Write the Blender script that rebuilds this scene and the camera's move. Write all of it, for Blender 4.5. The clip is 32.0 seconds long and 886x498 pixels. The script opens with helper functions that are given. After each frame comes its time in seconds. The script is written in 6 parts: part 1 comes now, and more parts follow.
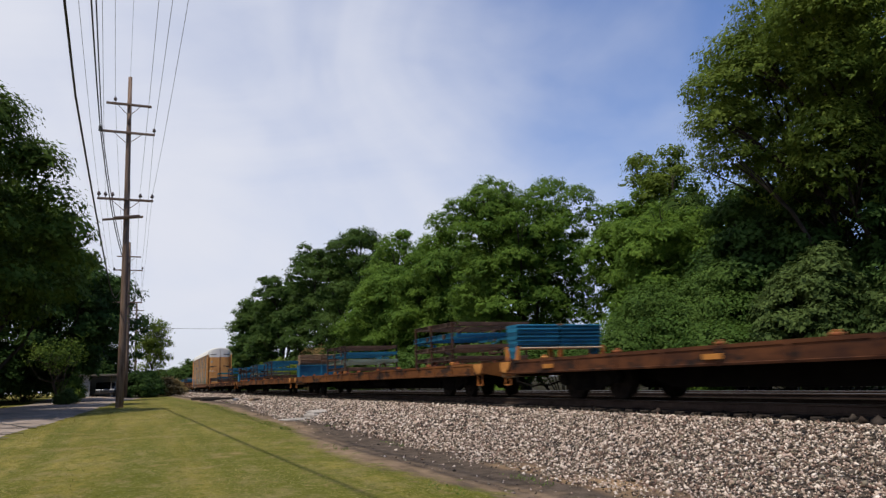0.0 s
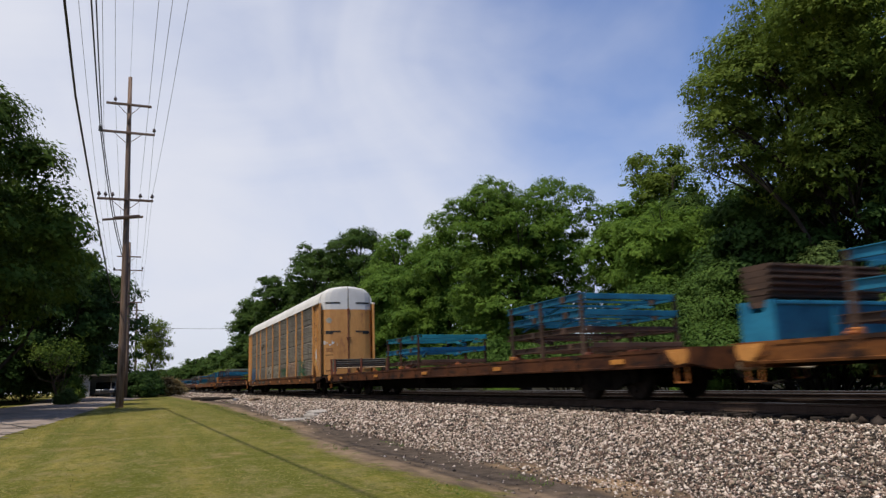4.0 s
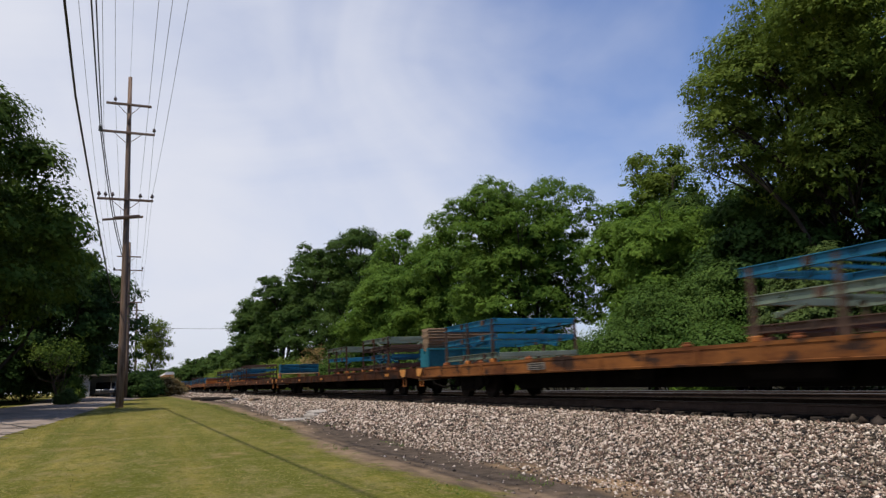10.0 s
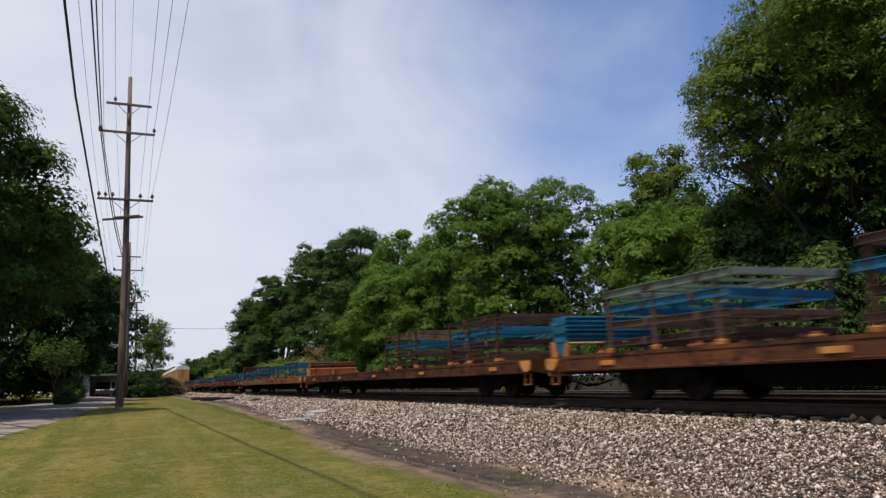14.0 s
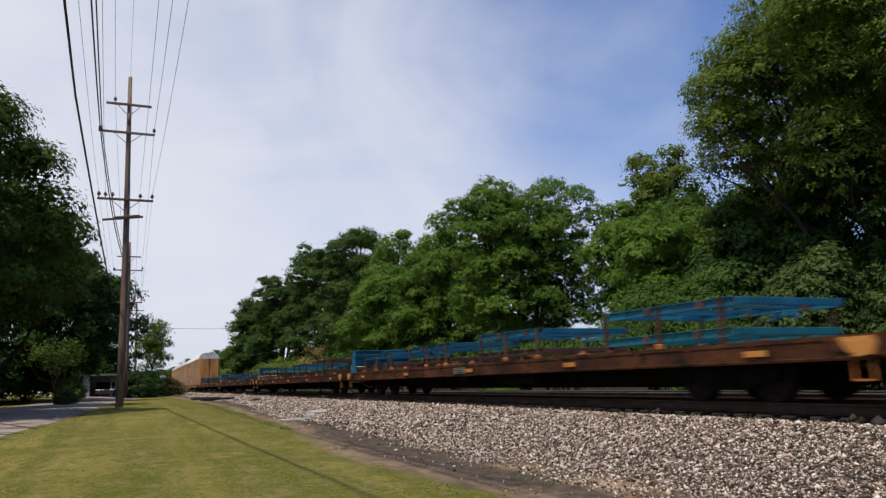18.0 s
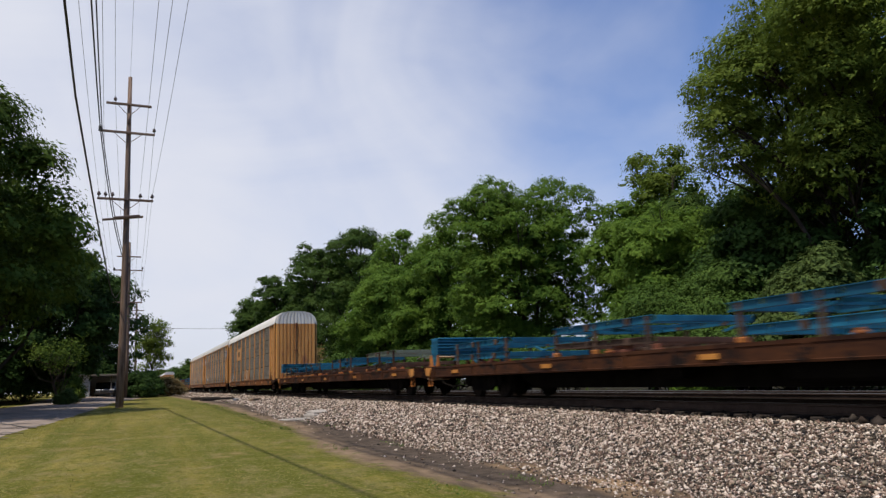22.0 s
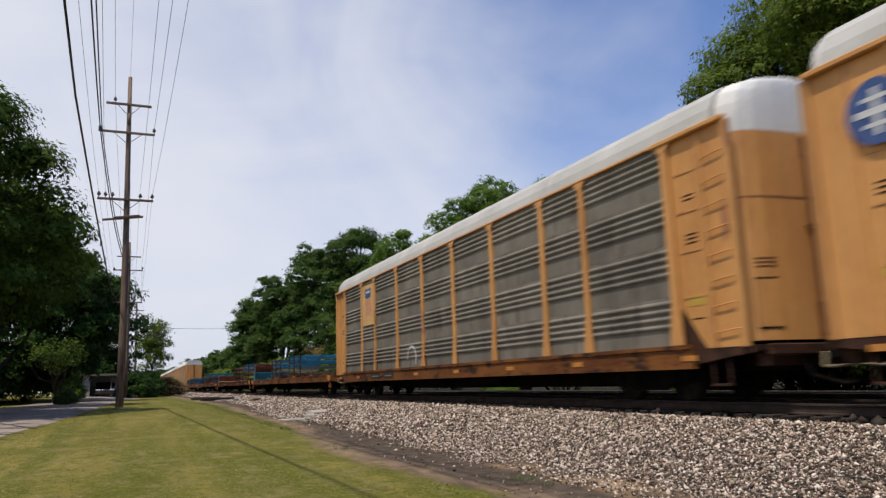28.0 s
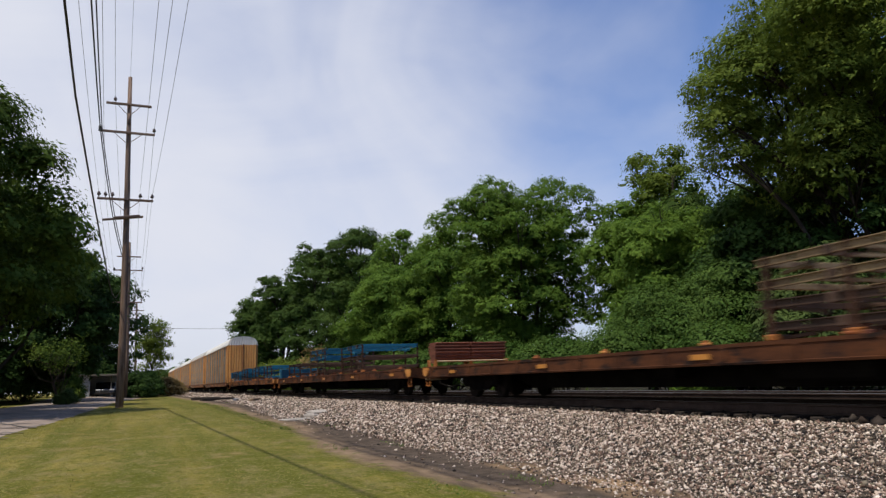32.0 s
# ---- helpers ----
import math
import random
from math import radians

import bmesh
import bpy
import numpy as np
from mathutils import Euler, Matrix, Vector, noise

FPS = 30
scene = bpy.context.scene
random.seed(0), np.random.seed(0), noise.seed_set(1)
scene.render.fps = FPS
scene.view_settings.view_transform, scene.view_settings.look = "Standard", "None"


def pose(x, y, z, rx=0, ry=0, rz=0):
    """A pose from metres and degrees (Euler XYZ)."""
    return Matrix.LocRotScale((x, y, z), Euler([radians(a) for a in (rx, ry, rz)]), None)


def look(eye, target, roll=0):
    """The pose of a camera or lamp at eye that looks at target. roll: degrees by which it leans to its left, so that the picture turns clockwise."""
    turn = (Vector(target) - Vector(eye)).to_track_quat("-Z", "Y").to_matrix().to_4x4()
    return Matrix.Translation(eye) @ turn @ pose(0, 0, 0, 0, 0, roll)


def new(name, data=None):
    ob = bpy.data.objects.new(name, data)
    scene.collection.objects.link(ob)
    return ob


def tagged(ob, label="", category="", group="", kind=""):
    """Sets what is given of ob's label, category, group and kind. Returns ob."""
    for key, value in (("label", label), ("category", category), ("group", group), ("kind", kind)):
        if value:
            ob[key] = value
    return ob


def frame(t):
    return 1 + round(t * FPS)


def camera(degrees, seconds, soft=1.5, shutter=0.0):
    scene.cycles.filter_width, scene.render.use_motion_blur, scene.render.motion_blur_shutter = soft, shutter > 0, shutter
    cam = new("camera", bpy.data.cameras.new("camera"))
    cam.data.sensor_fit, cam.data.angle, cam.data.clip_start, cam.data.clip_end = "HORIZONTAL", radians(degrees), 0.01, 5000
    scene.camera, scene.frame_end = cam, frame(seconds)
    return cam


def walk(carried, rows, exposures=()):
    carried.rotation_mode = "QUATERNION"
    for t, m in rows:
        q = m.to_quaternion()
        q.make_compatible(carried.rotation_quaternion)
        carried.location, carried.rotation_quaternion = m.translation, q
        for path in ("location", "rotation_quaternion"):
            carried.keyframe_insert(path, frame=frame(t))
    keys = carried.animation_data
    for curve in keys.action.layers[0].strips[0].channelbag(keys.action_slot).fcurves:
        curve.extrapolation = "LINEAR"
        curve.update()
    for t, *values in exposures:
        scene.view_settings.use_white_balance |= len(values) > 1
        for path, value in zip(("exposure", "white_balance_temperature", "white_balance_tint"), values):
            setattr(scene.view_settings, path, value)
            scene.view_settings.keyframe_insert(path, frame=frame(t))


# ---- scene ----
cam = camera(62.37, 32.0, soft=1.35, shutter=0.35)
EYE = Vector((0.0, 0.0, 0.577))          # z = 0 is the top of the rails
YAW, PITCH, ROLL = radians(23.009), radians(10.111), -1.9
AIM = EYE + Vector((math.sin(YAW) * math.cos(PITCH), math.cos(YAW) * math.cos(PITCH), math.sin(PITCH)))
walk(cam, [(0.0, look(EYE, AIM, ROLL)), (32.0, look(EYE, AIM, ROLL))], exposures=[(0.0, 0.0), (32.0, 0.0)])

# ---- light ----
SUN_EL, SUN_AZ = radians(66), radians(-120)   # azimuth from +y (along the track), positive to +x
sun_way = Vector((math.sin(SUN_AZ) * math.cos(SUN_EL), math.cos(SUN_AZ) * math.cos(SUN_EL), math.sin(SUN_EL)))
sun_data = bpy.data.lights.new("sun", "SUN")
sun_data.energy, sun_data.angle, sun_data.color = 3.9, radians(0.6), (1.0, 0.92, 0.78)
sun = new("sun", sun_data)
sun.matrix_world = look((0, 0, 60), Vector((0, 0, 60)) - sun_way)


def make_world():
    w = bpy.data.worlds.new("sky")
    scene.world = w
    w.use_nodes = True
    nt = w.node_tree
    nt.nodes.clear()
    N, L = nt.nodes.new, nt.links.new
    out, bg = N("ShaderNodeOutputWorld"), N("ShaderNodeBackground")
    sky = N("ShaderNodeTexSky")
    sky.sky_type, sky.sun_disc = "NISHITA", False
    sky.sun_elevation, sky.sun_rotation = SUN_EL, SUN_AZ
    sky.air_density, sky.dust_density, sky.ozone_density = 1.0, 1.6, 2.0
    # thin wind-drawn cloud over the whole sky, thicker to the low haze
    co, mp = N("ShaderNodeTexCoord"), N("ShaderNodeMapping")
    mp.inputs["Scale"].default_value = (1.6, 0.9, 3.4)
    mp.inputs["Rotation"].default_value = (0.2, 0.35, 0.5)
    n1, n2 = N("ShaderNodeTexNoise"), N("ShaderNodeTexNoise")
    n1.inputs["Scale"].default_value, n1.inputs["Detail"].default_value = 1.7, 6
    n1.inputs["Roughness"].default_value, n1.inputs["Distortion"].default_value = 0.52, 0.5
    n2.inputs["Scale"].default_value, n2.inputs["Detail"].default_value, n2.inputs["Distortion"].default_value = 2.4, 4, 1.2
    L(co.outputs["Generated"], mp.inputs["Vector"])
    L(mp.outputs["Vector"], n1.inputs["Vector"])
    L(co.outputs["Generated"], n2.inputs["Vector"])
    add = N("ShaderNodeMath")
    add.operation = "ADD"
    L(n1.outputs["Fac"], add.inputs[0])
    L(n2.outputs["Fac"], add.inputs[1])
    # haze thickens towards the sun's side of the sky and to the horizon
    dot = N("ShaderNodeVectorMath")
    dot.operation = "DOT_PRODUCT"
    dot.inputs[1].default_value = Vector((-0.66, 0.75, -0.35)).normalized()
    L(co.outputs["Generated"], dot.inputs[0])
    hz = N("ShaderNodeMapRange")
    hz.inputs["From Min"].default_value, hz.inputs["From Max"].default_value = -0.55, 0.74
    hz.inputs["To Min"].default_value, hz.inputs["To Max"].default_value = -1.15, 0.06
    hz.interpolation_type = "SMOOTHSTEP"
    L(dot.outputs["Value"], hz.inputs["Value"])
    add2 = N("ShaderNodeMath")
    add2.operation = "ADD"
    L(add.outputs[0], add2.inputs[0])
    L(hz.outputs["Result"], add2.inputs[1])
    mr = N("ShaderNodeMapRange")
    mr.inputs["From Min"].default_value, mr.inputs["From Max"].default_value = -0.35, 1.32
    mr.interpolation_type = "SMOOTHSTEP"
    L(add2.outputs[0], mr.inputs["Value"])
    mix = N("ShaderNodeMix")
    mix.data_type = "RGBA"
    gain = N("ShaderNodeMix")
    gain.data_type, gain.blend_type = "RGBA", "MULTIPLY"
    gain.inputs["Factor"].default_value = 1.0
    gain.inputs["B"].default_value = (0.78, 1.02, 1.44, 1)
    L(sky.outputs["Color"], gain.inputs["A"])
    L(gain.outputs["Result"], mix.inputs["A"])
    mix.inputs["B"].default_value = (6.75, 6.95, 7.75, 1)
    L(mr.outputs["Result"], mix.inputs["Factor"])
    L(mix.outputs["Result"], bg.inputs["Color"])
    bg.inputs["Strength"].default_value = 0.11
    L(bg.outputs["Background"], out.inputs["Surface"])


make_world()


# ---- materials ----
def surface(name, dark, light, rough=0.7, metal=0.0, scale=3.0, fine=40.0, bump=0.15, spots=None, vary=0.0, stretch=(1, 1, 1), spec=0.5):
    """Two-scale mottled paint or stone: dark and light base colours, fine grain, an optional third colour in worn spots, and
    a shift from object to object."""
    m = bpy.data.materials.new(name)
    m.use_nodes = True
    nt = m.node_tree
    N, L = nt.nodes.new, nt.links.new
    b = nt.nodes["Principled BSDF"]
    b.inputs["Roughness"].default_value, b.inputs["Metallic"].default_value = rough, metal
    b.inputs["Specular IOR Level"].default_value = spec
    co, mp, info = N("ShaderNodeTexCoord"), N("ShaderNodeMapping"), N("ShaderNodeObjectInfo")
    mp.inputs["Scale"].default_value = stretch
    shift = N("ShaderNodeVectorMath")
    shift.operation = "MULTIPLY_ADD"
    L(info.outputs["Random"], shift.inputs[0])
    shift.inputs[1].default_value = (37.0, 53.0, 19.0)
    L(co.outputs["Object"], shift.inputs[2])
    L(shift.outputs["Vector"], mp.inputs["Vector"])
    big, small = N("ShaderNodeTexNoise"), N("ShaderNodeTexNoise")
    for n, s, d in ((big, scale, 5), (small, fine, 3)):
        n.inputs["Scale"].default_value, n.inputs["Detail"].default_value = s, d
        L(mp.outputs["Vector"], n.inputs["Vector"])
    avg = N("ShaderNodeMath")
    avg.operation = "MULTIPLY_ADD"
    L(small.outputs["Fac"], avg.inputs[0])
    avg.inputs[1].default_value = 0.45
    L(big.outputs["Fac"], avg.inputs[2])
    ramp = N("ShaderNodeMapRange")
    ramp.inputs["From Min"].default_value, ramp.inputs["From Max"].default_value = 0.5, 0.95
    L(avg.outputs[0], ramp.inputs["Value"])
    mix = N("ShaderNodeMix")
    mix.data_type = "RGBA"
    mix.inputs["A"].default_value, mix.inputs["B"].default_value = (*dark, 1), (*light, 1)
    L(ramp.outputs["Result"], mix.inputs["Factor"])
    colour = mix.outputs["Result"]
    if spots:
        sn, sr, sm = N("ShaderNodeTexNoise"), N("ShaderNodeMapRange"), N("ShaderNodeMix")
        sn.inputs["Scale"].default_value, sn.inputs["Detail"].default_value, sn.inputs["Roughness"].default_value = scale * 1.7, 6, 0.65
        L(mp.outputs["Vector"], sn.inputs["Vector"])
        sr.inputs["From Min"].default_value, sr.inputs["From Max"].default_value = spots[1], spots[1] + 0.08
        L(sn.outputs["Fac"], sr.inputs["Value"])
        sm.data_type = "RGBA"
        sm.inputs["B"].default_value = (*spots[0], 1)
        L(colour, sm.inputs["A"])
        L(sr.outputs["Result"], sm.inputs["Factor"])
        colour = sm.outputs["Result"]
    if vary:
        hs, rr = N("ShaderNodeHueSaturation"), N("ShaderNodeMapRange")
        rr.inputs["To Min"].default_value, rr.inputs["To Max"].default_value = 1 - vary, 1 + vary
        L(info.outputs["Random"], rr.inputs["Value"])
        L(rr.outputs["Result"], hs.inputs["Value"])
        L(colour, hs.inputs["Color"])
        colour = hs.outputs["Color"]
    L(colour, b.inputs["Base Color"])
    bp = N("ShaderNodeBump")
    bp.inputs["Strength"].default_value, bp.inputs["Distance"].default_value = bump, 0.02
    L(avg.outputs[0], bp.inputs["Height"])
    L(bp.outputs["Normal"], b.inputs["Normal"])
    return m


def leaf_material(name, dark, light, through_light=0.36):
    m = bpy.data.materials.new(name)
    m.use_nodes = True
    nt = m.node_tree
    N, L = nt.nodes.new, nt.links.new
    b = nt.nodes["Principled BSDF"]
    b.inputs["Roughness"].default_value = 0.6
    b.inputs["Specular IOR Level"].default_value = 0.05
    geo, co, n = N("ShaderNodeNewGeometry"), N("ShaderNodeTexCoord"), N("ShaderNodeTexNoise")
    n.inputs["Scale"].default_value, n.inputs["Detail"].default_value = 0.45, 3
    L(co.outputs["Object"], n.inputs["Vector"])
    s = N("ShaderNodeMath")
    s.operation = "MULTIPLY_ADD"
    L(geo.outputs["Random Per Island"], s.inputs[0])
    s.inputs[1].default_value = 0.32
    L(n.outputs["Fac"], s.inputs[2])
    r = N("ShaderNodeMapRange")
    r.inputs["From Min"].default_value, r.inputs["From Max"].default_value = 0.38, 0.92
    L(s.outputs[0], r.inputs["Value"])
    mix = N("ShaderNodeMix")
    mix.data_type = "RGBA"
    mix.inputs["A"].default_value, mix.inputs["B"].default_value = (*dark, 1), (*light, 1)
    L(r.outputs["Result"], mix.inputs["Factor"])
    L(mix.outputs["Result"], b.inputs["Base Color"])
    tr, ms = N("ShaderNodeBsdfTranslucent"), N("ShaderNodeMixShader")
    L(mix.outputs["Result"], tr.inputs["Color"])
    ms.inputs["Fac"].default_value = through_light
    L(b.outputs["BSDF"], ms.inputs[1])
    L(tr.outputs["BSDF"], ms.inputs[2])
    L(ms.outputs["Shader"], nt.nodes["Material Output"].inputs["Surface"])
    return m


def ground_material():
    """Mown lawn with faint mower lines, worn dirt beside the ballast and grey stone dust under it."""
    m = bpy.data.materials.new("lawn_and_dirt")
    m.use_nodes = True
    nt = m.node_tree
    N, L = nt.nodes.new, nt.links.new
    b = nt.nodes["Principled BSDF"]
    b.inputs["Roughness"].default_value, b.inputs["Specular IOR Level"].default_value = 0.95, 0.03
    co, sep = N("ShaderNodeTexCoord"), N("ShaderNodeSeparateXYZ")
    L(co.outputs["Object"], sep.inputs[0])

    def noise_at(scale, detail=5, stretch=(1, 1, 1), rough=0.6):
        mp, n = N("ShaderNodeMapping"), N("ShaderNodeTexNoise")
        mp.inputs["Scale"].default_value = stretch
        n.inputs["Scale"].default_value, n.inputs["Detail"].default_value, n.inputs["Roughness"].default_value = scale, detail, rough
        L(co.outputs["Object"], mp.inputs["Vector"])
        L(mp.outputs["Vector"], n.inputs["Vector"])
        return n.outputs["Fac"]

    def blend(fac, a, c, lo, hi):
        r, x = N("ShaderNodeMapRange"), N("ShaderNodeMix")
        r.inputs["From Min"].default_value, r.inputs["From Max"].default_value = lo, hi
        L(fac, r.inputs["Value"])
        x.data_type = "RGBA"
        for value, socket in ((a, x.inputs["A"]), (c, x.inputs["B"])):
            if isinstance(value, tuple):
                socket.default_value = (*value, 1)
            else:
                L(value, socket)
        L(r.outputs["Result"], x.inputs["Factor"])
        return x.outputs["Result"]

    grass = blend(noise_at(0.5, 4, (1, 0.5, 1)), (0.146, 0.130, 0.024), (0.282, 0.224, 0.060), 0.38, 0.62)
    grass = blend(noise_at(1.5, 2, (1, 0.03, 1)), grass, (0.116, 0.119, 0.022), 0.44, 0.62)
    grass = blend(sep.outputs["X"], grass, blend(noise_at(1.1, 3), grass, (0.116, 0.119, 0.021), 0.30, 0.55), 0.2, 3.6)
    grass = blend(noise_at(1.5, 5, (1, 0.6, 1)), grass, (0.220, 0.180, 0.070), 0.50, 0.68)
    grass = blend(noise_at(2.4, 6, (1, 0.5, 1), 0.7), grass, (0.098, 0.105, 0.018), 0.54, 0.66)
    grass = blend(noise_at(14, 4), grass, (0.31, 0.255, 0.115), 0.55, 0.72)
    grass = blend(noise_at(6, 5, (1, 0.7, 1)), grass, (0.118, 0.119, 0.020), 0.50, 0.66)
    grass = blend(noise_at(4.3, 6, (1, 0.6, 1), 0.7), grass, (0.25, 0.19, 0.085), 0.57, 0.70)
    grass = blend(noise_at(33, 4), grass, (0.075, 0.085, 0.018), 0.56, 0.70)
    grass = blend(noise_at(0.9, 6, (1, 0.8, 1), 0.75), grass, (0.27, 0.195, 0.085), 0.58, 0.72)
    dirt = blend(noise_at(2.2, 6), (0.155, 0.106, 0.068), (0.285, 0.200, 0.130), 0.35, 0.65)
    dirt = blend(noise_at(0.9, 4, (1, 0.22, 1)), dirt, (0.105, 0.078, 0.056), 0.54, 0.66)
    dirt = blend(noise_at(26, 2), dirt, (0.30, 0.22, 0.15), 0.66, 0.74)
    dirt = blend(noise_at(3, 5), dirt, (0.13, 0.13, 0.045), 0.60, 0.68)
    edge = N("ShaderNodeMath")
    edge.operation = "MULTIPLY_ADD"
    L(noise_at(0.8, 5), edge.inputs[0])
    edge.inputs[1].default_value = 0.8
    L(sep.outputs["X"], edge.inputs[2])
    # the lawn reaches further out beside the camera; past it pale dirt, then a dark trodden strip
    along = edge.outputs[0]
    for y0, y1, a, c in ((7.6, 12.4, -0.34, 0.34), (15.5, 21.5, 0.0, -0.58), (22.5, 27.0, 0.0, 0.22)):
        shift, lawn_edge = N("ShaderNodeMapRange"), N("ShaderNodeMath")
        shift.inputs["From Min"].default_value, shift.inputs["From Max"].default_value = y0, y1
        shift.inputs["To Min"].default_value, shift.inputs["To Max"].default_value = a, c
        L(sep.outputs["Y"], shift.inputs["Value"])
        lawn_edge.operation = "ADD"
        L(along, lawn_edge.inputs[0])
        L(shift.outputs["Result"], lawn_edge.inputs[1])
        along = lawn_edge.outputs[0]
    ragged = N("ShaderNodeMath")
    ragged.operation = "MULTIPLY_ADD"
    L(noise_at(4.5, 6, (1, 0.7, 1), 0.7), ragged.inputs[0])
    ragged.inputs[1].default_value = 0.9
    L(along, ragged.inputs[2])
    along = ragged.outputs[0]
    trodden = blend(noise_at(4, 6), (0.060, 0.046, 0.035), (0.128, 0.097, 0.074), 0.35, 0.65)
    trodden = blend(noise_at(24, 3), trodden, (0.19, 0.15, 0.12), 0.62, 0.72)
    dirt = blend(along, dirt, trodden, 5.12, 5.50)
    colour = blend(along, grass, dirt, 4.64, 4.96)
    stone = blend(noise_at(9, 4), (0.052, 0.042, 0.034), (0.115, 0.093, 0.075), 0.35, 0.65)
    fringe = blend(noise_at(0.9, 6, (1, 0.6, 1)), stone, (0.31, 0.20, 0.11), 0.44, 0.60)
    colour = blend(edge.outputs[0], colour, fringe, 5.62, 5.86)
    colour = blend(edge.outputs[0], colour, stone, 6.2, 6.5)
    # near-black bed: oil stain and the shade under the train in one colour
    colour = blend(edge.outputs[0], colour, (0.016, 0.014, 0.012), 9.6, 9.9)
    # shade past the tracks is put into this near-black litter colour
    weeds = blend(noise_at(1.1, 4), (0.018, 0.016, 0.010), (0.045, 0.040, 0.022), 0.4, 0.65)
    colour = blend(edge.outputs[0], colour, weeds, 18.0, 18.8)
    L(colour, b.inputs["Base Color"])
    bp = N("ShaderNodeBump")
    bp.inputs["Strength"].default_value, bp.inputs["Distance"].default_value = 0.9, 0.05
    L(noise_at(36, 5), bp.inputs["Height"])
    L(bp.outputs["Normal"], b.inputs["Normal"])
    return m


def stone_material(name="ballast_stone", gain=1.0):
    m = bpy.data.materials.new(name)
    m.use_nodes = True
    nt = m.node_tree
    N, L = nt.nodes.new, nt.links.new
    b = nt.nodes["Principled BSDF"]
    b.inputs["Roughness"].default_value, b.inputs["Specular IOR Level"].default_value = 0.85, 0.12
    geo, ramp = N("ShaderNodeNewGeometry"), N("ShaderNodeValToRGB")
    ramp.color_ramp.interpolation = "LINEAR"
    e = ramp.color_ramp.elements
    e[0].position, e[0].color = 0.0, (0.045 * gain, 0.038 * gain, 0.034 * gain, 1)
    e[1].position, e[1].color = 1.0, (0.93 * gain, 0.78 * gain, 0.65 * gain, 1)
    for at, c in ((0.25, (0.075, 0.058, 0.042)), (0.45, (0.26, 0.160, 0.120)), (0.58, (0.27, 0.235, 0.165)), (0.74, (0.52, 0.370, 0.290)), (0.88, (0.80, 0.66, 0.53))):
        k = e.new(at)
        k.color = (c[0] * gain, c[1] * gain, c[2] * gain, 1)
    L(geo.outputs["Random Per Island"], ramp.inputs["Fac"])
    co, n, mx = N("ShaderNodeTexCoord"), N("ShaderNodeTexNoise"), N("ShaderNodeMix")
    n.inputs["Scale"].default_value, n.inputs["Detail"].default_value = 30, 3
    L(co.outputs["Object"], n.inputs["Vector"])
    mx.data_type, mx.blend_type = "RGBA", "MULTIPLY"
    mx.inputs["Factor"].default_value = 0.5
    L(ramp.outputs["Color"], mx.inputs["A"])
    L(n.outputs["Fac"], mx.inputs["B"])
    L(mx.outputs["Result"], b.inputs["Base Color"])
    return m


